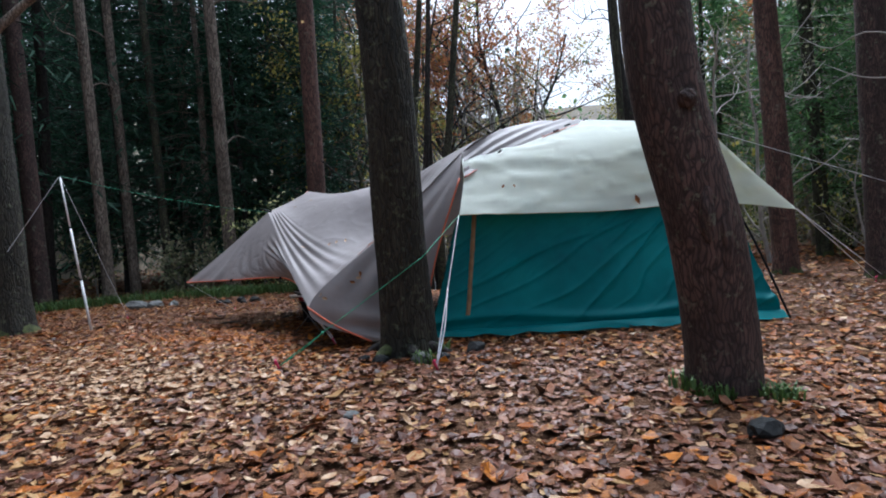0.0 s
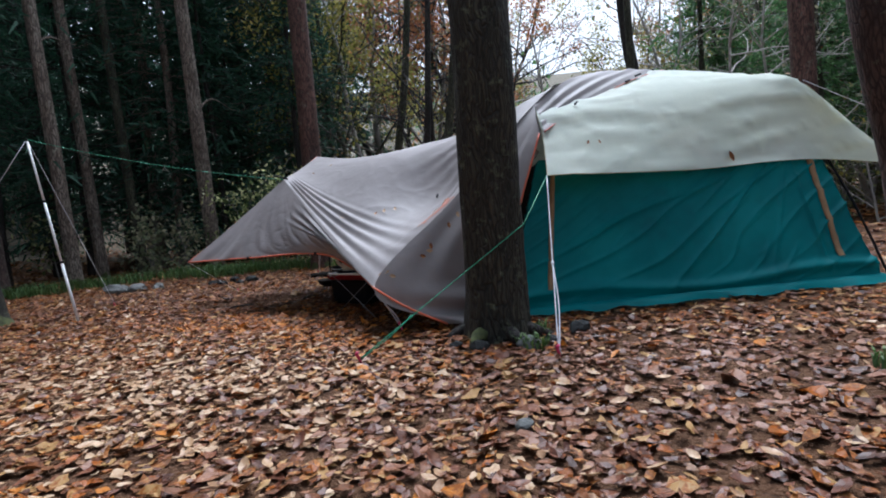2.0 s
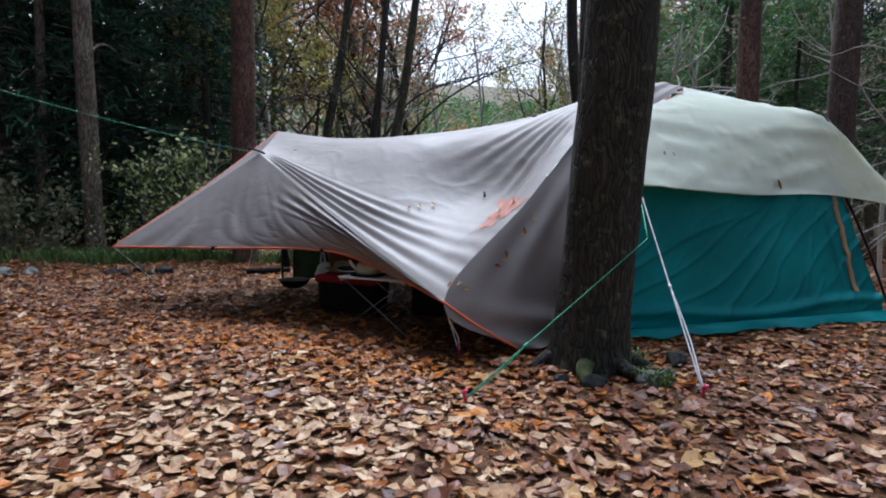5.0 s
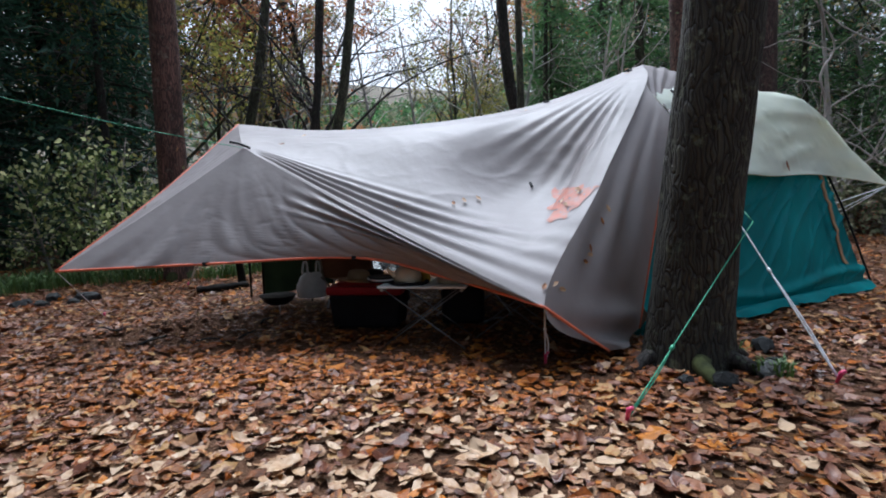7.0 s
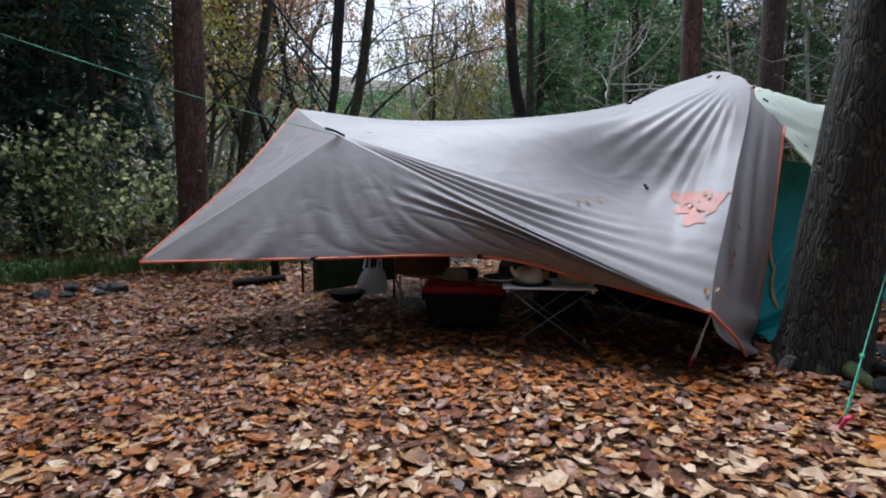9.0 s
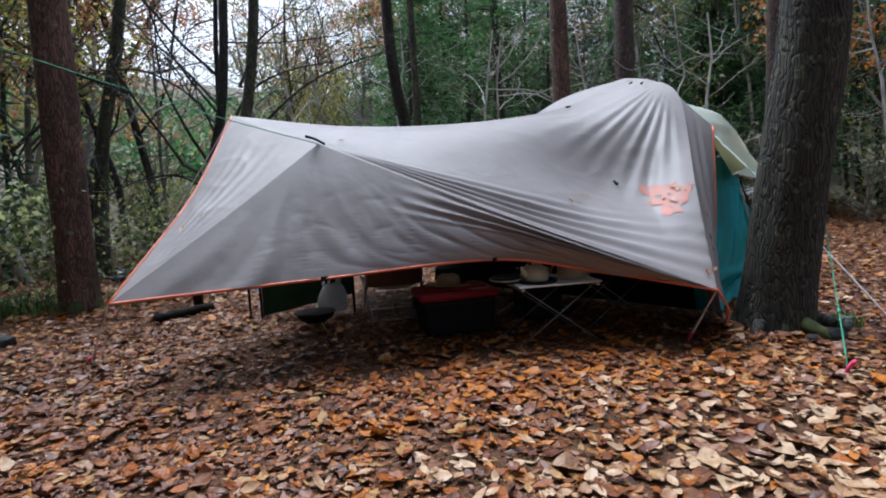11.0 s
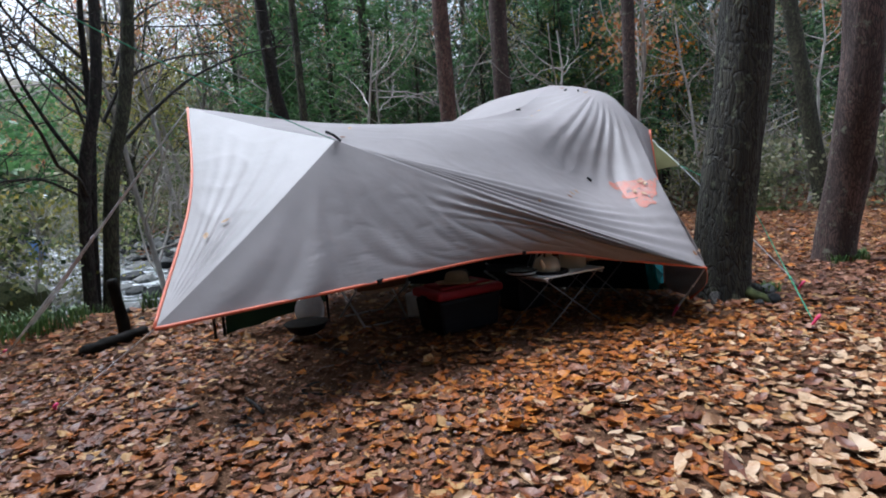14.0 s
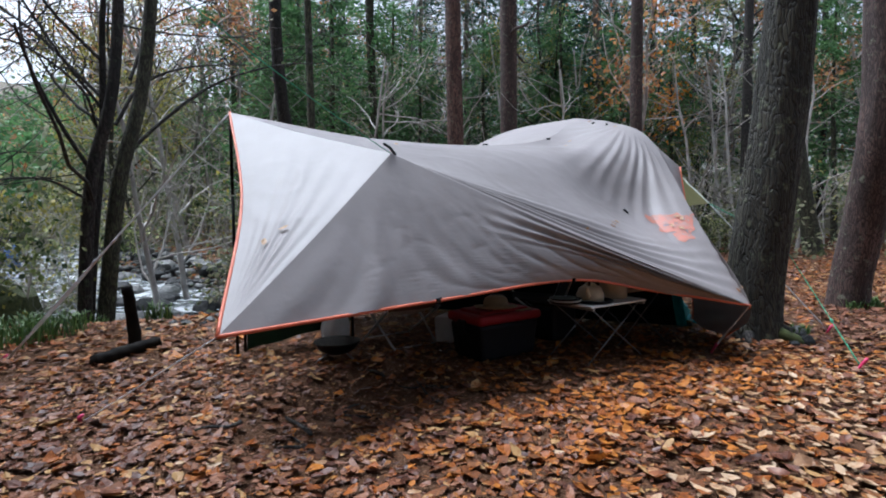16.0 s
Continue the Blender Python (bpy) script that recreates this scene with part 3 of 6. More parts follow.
# ---- tent ----
tent = thing("cabin_tent", (0.7, 8.1, 0), "teal cabin tent with a cream rain fly", "tent")
PROF = [
    [(-0.73, 6.31, 1.17), (-0.70, 6.60, 1.50), (-0.71, 6.87, 1.78), (-0.52, 7.5, 1.92), (-0.42, 8.1, 1.86), (-0.6, 9.2, 1.6), (-0.9, 9.8, 1.2)],
    [(0.0, 6.60, 1.15), (-0.02, 6.82, 1.50), (0.0, 7.09, 1.83), (0.16, 7.52, 2.06), (0.2, 8.1, 2.13), (0.1, 9.2, 1.75), (0.0, 9.8, 1.2)],
    [(0.66, 6.81, 1.13), (0.64, 6.96, 1.50), (0.64, 7.2, 1.86), (0.66, 7.6, 2.12), (0.66, 8.1, 2.22), (0.66, 9.2, 1.85), (0.66, 9.8, 1.2)],
    [(1.42, 6.98, 1.15), (1.40, 7.1, 1.50), (1.36, 7.28, 1.88), (1.3, 7.65, 2.08), (1.25, 8.1, 2.14), (1.3, 9.2, 1.85), (1.4, 9.8, 1.2)],
    [(1.86, 7.00, 1.13), (1.80, 7.12, 1.52), (1.68, 7.27, 1.92), (1.62, 7.65, 2.0), (1.58, 8.1, 2.04), (1.7, 9.2, 1.8), (1.9, 9.8, 1.2)],
    [(2.33, 6.80, 1.03), (2.12, 6.98, 1.34), (1.76, 7.25, 1.87), (1.9, 7.7, 1.8), (1.95, 8.1, 1.75), (2.1, 9.2, 1.5), (2.3, 9.8, 1.1)],
]
NF, MF = 110, 90
rows_ = [spline(p, MF) for p in PROF]
fly = np.zeros((MF, NF, 3))
for j in range(MF):
    fly[j] = spline([r[j] for r in rows_], NF)
nf = normals(fly)
for j in range(MF):
    v = j / (MF - 1)
    for i in range(NF):
        p = fly[j, i]
        w = 0.007 * noise.noise((p[0] * 1.6, p[1] * 1.6, p[2] * 3.2)) + 0.002 * noise.noise((p[0] * 4.2, p[1] * 3.0, p[2] * 7.5))
        w += 0.013 * (1 - abs(noise.noise((p[0] * 1.1 + p[2], p[1] * 2.0, p[2] * 6.5)))) ** 14 - 0.006 * (1 - abs(noise.noise((p[0] * 2.8 - p[2] * 3, p[1] * 2.0, p[2] * 2.5 + 5)))) ** 16
        w += 0.02 * (1 - abs(math.sin(p[2] * 11 + p[0] * 0.35 + 1.2 * noise.noise((p[0], p[1], 1))))) ** 6 * max(0.0, 0.25 + noise.noise((p[0] * 1.4, 2, p[2] * 3)))
        w += 0.012 * math.sin(p[2] * 30 + 3 * noise.noise((p[0], p[1], 1))) * float(smoothstep(0.0, 0.05, v) * (1 - smoothstep(0.15, 0.3, v))) * abs(noise.noise((p[0] * 1.3, 4, p[2])))
        fly[j, i] += nf[j, i] * w
world_child("rain_fly", mesh_from("rain_fly", fly.reshape(-1, 3), grid_faces(MF, NF), M_fly), tent, "cream coated rain fly with creases and stuck leaves")

lin = fly[:30] - nf[:30] * np.where(nf[:30] @ np.array((0, -1.0, 0.4)) > 0, 1, -1)[..., None] * 0.012
world_child("fly_lining", mesh_from("fly_lining", lin.reshape(-1, 3), grid_faces(30, NF), M_lining), tent, "khaki inner face of the fly")

# the part of the tarp that lies on the tent roof
nf2 = normals(fly)
panel_e = coons(spline([PEAK_R, (-0.70, 6.74, 1.69), (-0.69, 6.60, 1.54)], 24), spline([PEAK, (0.4, 7.76, 2.235), (0.74, 7.83, 2.215)], 24),
                spline([PEAK_R, (-0.36, 7.25, 2.08), PEAK], 50), spline([(-0.69, 6.60, 1.54), (-0.35, 6.975, 1.755), (0.258, 7.43, 2.045), (0.74, 7.83, 2.215)], 50))
ne = normals(panel_e)
for j in range(50):
    for i in range(24):
        p = panel_e[j, i]
        panel_e[j, i] += ne[j, i] * (0.012 * noise.noise((p[0] * 5, p[1] * 2.5, p[2] * 2)) + 0.008 * math.sin(i * 0.9 + j * 0.1)) * math.sin(math.pi * i / 23)
vs, fs = panel_e.reshape(-1, 3), grid_faces(50, 24)
world_child("piping", mesh_from("piping", *tube(panel_e[:, -1], [0.005] * 50, 6), M_orange), tarp, "orange edge piping")
world_child("roof_panel", mesh_from("roof_panel", vs, fs, M_tarp), tarp, "tarp cloth lying over the tent roof")


def wall_grid(b0, b1, t1, t0, n, m, amp, seed):
    g = coons(spline([b0, (np.array(b0) + np.array(b1)) / 2, b1], n), spline([t0, (np.array(t0) + np.array(t1)) / 2, t1], n),
              spline([b0, (np.array(b0) + np.array(t0)) / 2, t0], m), spline([b1, (np.array(b1) + np.array(t1)) / 2, t1], m))
    nn = normals(g)
    for j in range(m):
        for i in range(n):
            p, u, v = g[j, i], i / (n - 1), j / (m - 1)
            ph = 21 * (v * 0.85 - u * 1.05) + 2.4 * noise.noise((u * 2.2, v * 2.2, seed))
            many = max(0.0, 0.4 + 1.2 * noise.noise(((v * 0.85 - u * 1.05) * 3.2, (u + v) * 0.7, seed + 3)))
            w = amp * 1.15 * (1 - abs(math.sin(ph))) ** 4 * many * (0.45 + 0.55 * u) * math.sin(math.pi * min(1, v * 1.02)) ** 0.6
            ph = 34 * (v * 0.5 - u * 1.0) + 3.0 * noise.noise((u * 3, v * 3, seed + 1))
            w += amp * 0.55 * (1 - abs(math.sin(ph))) ** 5 * max(0.0, 0.2 + 1.4 * noise.noise((u * 4, v * 3, seed + 8))) * math.sin(math.pi * v) ** 0.6
            w += amp * 0.4 * noise.noise((u * 3.2, v * 2.2, seed + 5)) + amp * 0.12 * noise.noise((u * 9, v * 7, seed + 9))
            fan = math.atan2(1.06 - v, (0.9 - u) * 2.3)
            reach = math.hypot(1.06 - v, (0.9 - u) * 2.3)
            w += amp * 0.75 * (1 - abs(math.sin(fan * 8.5 + 0.9 * noise.noise((fan * 3, reach, seed + 4))))) ** 7 * max(0.0, 0.55 + noise.noise((fan * 4, reach * 0.8, seed + 6))) * float(smoothstep(0.1, 0.4, reach) * (1 - smoothstep(1.5, 2.3, reach))) * float(u < 0.9) * math.sin(math.pi * v) ** 0.4
            w += amp * math.exp(-((v - 0.1 - 0.03 * math.sin(u * 9)) / 0.035) ** 2) * 0.8
            g[j, i] = p + nn[j, i] * w
    return g


FL_B, FR_B = (-1.10, 6.49, 0.03), (2.22, 6.90, 0.05)
FL_T, FR_T = (-0.74, 6.73, 1.32), (1.78, 7.13, 1.32)
BL_B, BR_B = (-1.05, 9.7, 0.03), (2.3, 9.8, 0.05)
BL_T, BR_T = (-0.75, 9.5, 1.3), (2.05, 9.6, 1.3)
front = wall_grid(FL_B, FR_B, FR_T, FL_T, 230, 100, 0.06, 2)
# most of the left side is a near-black sheet painting the shade there
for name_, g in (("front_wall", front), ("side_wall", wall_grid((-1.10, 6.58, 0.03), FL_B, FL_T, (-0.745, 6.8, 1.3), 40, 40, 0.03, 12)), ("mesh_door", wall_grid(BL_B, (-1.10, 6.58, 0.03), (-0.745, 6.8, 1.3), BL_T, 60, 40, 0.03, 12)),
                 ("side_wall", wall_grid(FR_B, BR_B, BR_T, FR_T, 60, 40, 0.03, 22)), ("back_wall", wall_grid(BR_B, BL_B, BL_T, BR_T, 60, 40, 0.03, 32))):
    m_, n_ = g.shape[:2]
    world_child(name_, mesh_from(name_, g.reshape(-1, 3), grid_faces(m_, n_), M_dark_side if name_ == "mesh_door" else M_green), tent, "near-black side sheet standing in for shade under the tarp" if name_ == "mesh_door" else "wrinkled teal nylon wall")
# ground skirt along the front
sk = np.zeros((8, 90, 3))
for i in range(90):
    u = i / 89
    b = front[4, int(u * 229)]
    for j in range(8):
        v = j / 7
        sk[j, i] = b + np.array((0.02 * v, -0.16 * v * (0.6 + 0.4 * noise.noise((u * 7, 1, 2))), 0)) + np.array((0, -0.012, 0))
        sk[j, i][2] = b[2] * (1 - v) + v * (0.035 + 0.025 * noise.noise((u * 16, v * 2, 5))) + 0.02 * math.sin(v * 3.1)
world_child("skirt", mesh_from("skirt", sk.reshape(-1, 3), grid_faces(8, 90), M_green), tent, "teal mud skirt lying on the leaves")


def strap(a, b, width):
    """A webbing strap that lies on the front wall from a to b."""
    vs, fs = [], []
    for k in range(24):
        p = np.array(a) * (1 - k / 23) + np.array(b) * (k / 23)
        d = np.linalg.norm(front.reshape(-1, 3)[:, [0, 2]] - p[[0, 2]], axis=1)
        y = front.reshape(-1, 3)[np.argmin(d)][1] - 0.012
        wv = width / 2 * (1 + 0.25 * noise.noise((k * 0.7, a[0], 1)))
        for s, dy in ((-1, 0), (1, 0), (1, 0.004), (-1, 0.004)):
            vs.append((p[0] + s * wv, y + dy, p[2]))
    for k in range(23):
        for q in range(4):
            r = (q + 1) % 4
            fs.append((4 * k + q, 4 * k + r, 4 * k + 4 + r, 4 * k + 4 + q))
    return mesh_from("strap", vs, fs, M_strap)


world_child("strap", strap((-0.62, 6.6, 1.24), (-0.73, 6.5, 0.22), 0.042), tent, "tan webbing strap")
world_child("strap", strap((1.70, 7.0, 1.24), (1.86, 6.9, 0.28), 0.05), tent, "tan webbing strap")
world_child("corner_pole", mesh_from("corner_pole", *tube(spline([(2.26, 6.86, 0.02), (2.06, 7.0, 0.7), (1.84, 7.14, 1.3)], 12), [0.011] * 12, 8), M_black), tent, "black corner pole")
world_child("corner_pole", mesh_from("corner_pole", *tube(spline([(-1.02, 6.58, 0.02), (-0.9, 6.68, 0.7), (-0.72, 6.8, 1.3)], 12), [0.011] * 12, 8), M_black), tent, "black corner pole")


# ---- standing trunks ----
def trunk_mesh(pts, radii, material, sides=40, rings=90, flare=0.35, ridges=0.035, seed=0):
    line = spline(pts, rings)
    rad = np.interp(np.linspace(0, 1, rings), np.linspace(0, 1, len(radii)), radii)
    zz = line[:, 2] - line[0][2]
    rad = rad * (1 + flare * np.exp(-zz / 0.22))

    def wob(a, i, p):
        c, s = math.cos(a), math.sin(a)
        root = 0.10 * math.exp(-zz[i] / 0.2) * math.sin(a * 5 + seed)
        fur = ridges * noise.noise((c * 5.5, s * 5.5, zz[i] * 1.6 + seed)) + 0.6 * ridges * noise.noise((c * 14, s * 14, zz[i] * 4 + seed))
        return 1 + root + fur + 0.06 * noise.noise((c * 1.2, s * 1.2, zz[i] * 0.8 + seed))
    return mesh_from("trunk", *tube(line, rad, sides, True, wob), material)


main_tree = thing("tree", (-1.2, 5.93, 0), "thick furrowed dark-barked tree with mossy base beside the tent", "tree")
world_child("trunk", trunk_mesh([(-1.215, 6.01, -0.1), (-1.205, 5.96, 0.5), (-1.2, 5.885, 1.3), (-1.2, 5.78, 2.4), (-1.3, 5.7, 4.5), (-1.4, 5.6, 9)], [0.232, 0.203, 0.184, 0.165, 0.145, 0.12], M_bark, 64, 150, 0.24, 0.05, 1), main_tree)
for k, (r_, a_) in enumerate(((0.30, -2.2), (0.28, -1.2), (0.27, -0.3), (0.29, 2.9))):
    w_ = spline([(-1.2 + 0.2 * math.cos(a_), 5.97 + 0.2 * math.sin(a_), 0.07), (-1.2 + r_ * math.cos(a_), 5.97 + r_ * math.sin(a_), 0.05), (-1.2 + (r_ + 0.2) * math.cos(a_ + 0.2), 5.97 + (r_ + 0.2) * math.sin(a_ + 0.2), -0.05)], 10)
    world_child("root", mesh_from("root", *tube(w_, np.linspace(0.05, 0.02, 10), 12, False, lambda a, i, p: 1 + 0.2 * noise.noise((math.cos(a) * 2, math.sin(a) * 2, i * 0.6))), M_bark_dark), main_tree, "dark root")
red_tree = thing("tree", (0.98, 4.8, 0), "bent reddish-barked tree with a knotted trunk and mossy foot", "tree")
world_child("trunk", trunk_mesh([(0.93, 4.8, -0.1), (0.90, 4.77, 0.4), (0.82, 4.70, 0.95), (0.70, 4.67, 1.45), (0.62, 4.65, 1.9), (0.59, 4.64, 2.6), (0.6, 4.7, 4.5), (0.6, 4.8, 8)], [0.195, 0.195, 0.18, 0.165, 0.15, 0.14, 0.13, 0.12], M_bark_red, 56, 150, 0.12, 0.03, 2), red_tree)
for x_, y_, z_, sx_, sz_ in ((0.70, 4.47, 1.62, 0.05, 0.05), (0.78, 4.51, 1.02, 0.04, 0.15), (0.87, 4.54, 0.92, 0.045, 0.2)):
    kn = bmesh.new()
    bmesh.ops.create_icosphere(kn, subdivisions=3, radius=1)
    for v in kn.verts:
        v.co = Vector((v.co.x * sx_, v.co.y * 0.05, v.co.z * sz_)) * (1 + 0.25 * noise.noise(v.co * 1.5)) + Vector((x_ - 0.98, y_ - 4.8, z_))
    part("knot", kn, M_bark_red, red_tree, "swollen bark knot")


def moss_on(tr, me_, top, thr, seed):
    """Patches of moss that cling to the lower trunk."""
    vs, fs, ids = [], [], {}
    for q in me_.polygons:
        ce = q.center
        if len(q.vertices) == 4 and 0 < ce.z < top and noise.noise((ce.x * 13 + seed, ce.y * 13, ce.z * 9)) > thr + 0.9 * (ce.z / top) ** 2:
            face = []
            for k in q.vertices:
                if k not in ids:
                    ids[k] = len(vs)
                    v = me_.vertices[k]
                    vs.append(v.co + v.normal * 0.004)
                face.append(ids[k])
            fs.append(tuple(face))
    world_child("moss", mesh_from("moss", vs, fs, M_moss), tr, "green-brown moss patches")


moss_on(main_tree, main_tree.children[0].data, 1.2, -0.1, 3)
moss_on(red_tree, red_tree.children[0].data, 0.8, -0.05, 9)


def plain_tree(base, top, r0, r1, material, label, seed, mid=None, limbs=2, low=3.0):
    b = np.array((base[0], base[1], ground_z(base[0], base[1]) - 0.1))
    t_ = thing("tree", (b[0], b[1], b[2] + 0.1), label, "tree")
    pts = [b] + ([np.array(q) for q in mid] if mid else []) + [np.array(top)]
    world_child("trunk", trunk_mesh(pts, [r0, (r0 + r1) / 2, r1], material, 20, 50, 0.25, 0.03, seed), t_)
    line = spline(pts, 60)
    rg = np.random.default_rng(seed)
    for k in range(limbs):
        i = int(np.searchsorted(line[:, 2], low + rg.uniform(0, 4.5)))
        i = min(i, 58)
        a, ln_ = rg.uniform(0, 6.28), rg.uniform(0.7, 2.2)
        w_ = [line[i] + np.array((math.cos(a) * ln_ * u_, math.sin(a) * ln_ * u_, ln_ * (0.35 * u_ + 0.12 * math.sin(u_ * 5 + k)))) for u_ in np.linspace(0, 1, 9)]
        twig = join(tube(w_, np.linspace(r1 * 0.3, 0.006, 9), 6, False), *[tube([w_[j], w_[j] + rg.normal(0, 0.16, 3) + np.array((0, 0, 0.08)), w_[j] + rg.normal(0, 0.3, 3) + np.array((math.cos(a) * 0.2, math.sin(a) * 0.2, 0.15))], [0.009, 0.006, 0.003], 4, False) for j in (4, 5, 6, 7)])
        world_child("branch", mesh_from("branch", *twig, material), t_)
    foot = [(b[0], b[1], b[2] + z_) for z_ in (0.05, 0.09, 0.14, 0.2, 0.28)]
    world_child("moss", mesh_from("moss", *tube(foot, [r0 * 1.29, r0 * 1.24, r0 * 1.17, r0 * 1.1, r0 * 0.96], 22, False, lambda a_, i_, p_: 1 + 0.1 * noise.noise((math.cos(a_) * 2, math.sin(a_) * 2, i_ * 0.8 + seed))), M_moss), t_, "thin moss round the foot")
    return t_


plain_tree((-7.09, 13.41), (-7.3, 13.4, 12), 0.16, 0.11, M_bark_grey, "slim straight grey conifer trunk at the forest edge", 3)
plain_tree((-4.30, 12.02), (-4.25, 12.02, 10), 0.19, 0.15, M_bark_pine, "straight reddish pine trunk behind the tarp", 4)
plain_tree((2.6, 14.3), (2.2, 14.2, 10), 0.16, 0.08, M_bark_dark, "crooked dark trunk beyond the tarp", 5, [(2.75, 14.3, 2.4), (2.45, 14.25, 3.6), (2.25, 14.2, 5.5)])
plain_tree((2.15, 13.23), (2.0, 13.2, 9), 0.09, 0.05, M_bark_moss, "thin mossy green trunk", 6)
plain_tree((4.15, 10.96), (3.85, 10.96, 10), 0.19, 0.14, M_bark_pine, "reddish pine trunk behind the tent", 7)
plain_tree((5.05, 10.06), (4.95, 10.06, 10), 0.2, 0.17, M_bark_red, "dark reddish pine trunk behind the tent", 8)
plain_tree((4.9, 7.38), (4.85, 7.38, 10), 0.13, 0.1, M_bark_red, "straight dark red trunk past the tent", 9)
plain_tree((6.6, 14.46), (6.2, 14.46, 10), 0.14, 0.09, M_bark_moss, "mossy trunk of a pine with low boughs", 10)
fork = plain_tree((6.6, 2.5), (6.75, 2.5, 10), 0.25, 0.17, M_bark_pine, "stout reddish trunk with a forked top in the clearing", 11)
world_child("limb", mesh_from("limb", *tube(spline([(6.63, 2.5, 3.2), (6.6, 2.2, 3.7), (6.5, 1.75, 4.4), (6.4, 1.5, 6.0)], 16), np.linspace(0.12, 0.07, 16), 14), M_bark_pine), fork, "forked side limb")
plain_tree((10.2, 3.3), (9.7, 4.6, 8), 0.22, 0.14, M_bark_moss, "leaning mossy trunk at the clearing's edge", 12)
plain_tree((12.4, 4.7), (12.3, 4.7, 9), 0.16, 0.12, M_bark_dark, "dark upright trunk at the clearing's edge", 13)
stream_a = plain_tree((-2.0, 13.5), (-0.9, 13.1, 9), 0.105, 0.05, M_bark_moss, "leaning stream-side trunk with bare branches", 14, [(-1.9, 13.2, 1.5), (-1.55, 13.0, 3.4)])
stream_b = plain_tree((-2.25, 13.5), (-1.7, 13.0, 8), 0.085, 0.04, M_bark_dark, "thin dark stream-side trunk", 15, [(-2.25, 13.2, 1.5), (-2.05, 12.9, 3.2)])
lean_tree = plain_tree((-3.3, 15.6), (-2.2, 15.2, 9), 0.12, 0.06, M_bark_moss, "leaning mossy trunk upstream of the camp", 16, [(-3.15, 15.5, 2.0), (-2.7, 15.3, 4.5)])
for host, knots, r_ in ((stream_a, [(-1.93, 13.2, 1.75), (-1.45, 13.0, 2.35), (-0.75, 12.75, 3.0), (0.1, 12.4, 3.45), (1.0, 12.1, 3.7)], 0.03), (stream_a, [(-1.9, 13.2, 2.3), (-1.5, 13.2, 2.9), (-0.8, 13.1, 3.3), (0.3, 13.0, 3.6)], 0.026), (stream_a, [(-1.75, 13.1, 2.9), (-1.2, 13.3, 3.8), (-0.2, 13.4, 4.5)], 0.024),
                        (stream_b, [(-2.25, 13.2, 1.7), (-2.55, 13.3, 2.3), (-2.75, 13.5, 3.1), (-2.7, 13.6, 4.2)], 0.028), (stream_b, [(-2.25, 13.2, 1.3), (-2.7, 13.3, 1.55), (-3.2, 13.4, 1.5), (-3.7, 13.3, 1.25)], 0.018), (stream_b, [(-2.2, 13.1, 2.2), (-2.5, 12.9, 2.6), (-3.2, 12.8, 2.9), (-4.0, 12.8, 2.75)], 0.018),
                        (lean_tree, [(-2.95, 15.4, 3.2), (-3.6, 15.3, 3.4), (-4.5, 15.2, 3.9)], 0.025)):
    limb_ = spline(knots, 18)
    rg_ = np.random.default_rng(int(abs(knots[-1][0]) * 100))
    side_ = [tube(spline([limb_[j], limb_[j] + rg_.normal(0, 0.14, 3) + np.array((0, 0, 0.1)), limb_[j] + rg_.normal(0, 0.3, 3) + np.array((0.1, 0, 0.25)), limb_[j] + rg_.normal(0, 0.4, 3) + np.array((0.2, 0, 0.35))], 7), np.linspace(0.008, 0.003, 7), 4, False) for j in range(4, 18)]
    world_child("branch", mesh_from("branch", *join(tube(limb_, np.linspace(r_, 0.007, 18), 7, False), *side_), M_bark_dark), host, "long dark bare branch")
edge_tree = plain_tree((-7.2, 7.8), (-7.35, 7.7, 10), 0.30, 0.22, M_bark, "thick lichened trunk at the clearing's edge", 18, None, 0)
world_child("branch", mesh_from("branch", *tube(spline([(-7.2, 7.8, 4.0), (-6.6, 7.95, 4.55), (-6.0, 8.05, 4.9), (-5.3, 8.15, 5.6), (-4.9, 8.2, 6.2)], 20), np.linspace(0.06, 0.02, 20), 8), M_bark_grey), edge_tree, "pale bare branch")
for k, (x, y, r, mt) in enumerate(((-9.9, 10.2, 0.19, M_bark_grey), (-10.0, 11.1, 0.17, M_bark_red), (-9.4, 12.2, 0.13, M_bark_grey), (-9.7, 13.4, 0.12, M_bark_grey), (-9.1, 13.9, 0.11, M_bark_moss))):
    plain_tree((x, y), (x - 0.35, y, 11), r, r * 0.7, mt, ("straight reddish forest trunk" if mt is M_bark_red else "straight grey forest trunk") + " in deep shade", 20 + k)


snag = thing("dead_sapling", (4.6, 8.9, 0.0), "pale bleached crooked dead sapling behind the tent", "sapling")
world_child("stem", mesh_from("stem", *tube(spline([(4.6, 8.9, -0.05), (4.55, 8.9, 1.2), (4.7, 8.85, 2.2), (4.55, 8.85, 2.7), (4.78, 8.8, 3.1), (4.5, 8.8, 3.5), (4.3, 8.8, 4.2)], 30), np.linspace(0.03, 0.01, 30), 7), M_twig_pale), snag)
for knots in ([(4.7, 8.85, 2.2), (5.0, 8.5, 2.5), (5.1, 8.3, 2.45), (5.3, 8.1, 2.7)], [(4.75, 8.8, 3.05), (4.4, 9.2, 3.3), (4.2, 9.6, 3.25), (3.9, 9.9, 3.6)], [(4.6, 8.85, 2.6), (4.3, 9.1, 2.7), (4.0, 9.4, 3.0)]):
    world_child("branch", mesh_from("branch", *tube(spline(knots, 12), np.linspace(0.012, 0.004, 12), 5), M_twig_pale), snag)


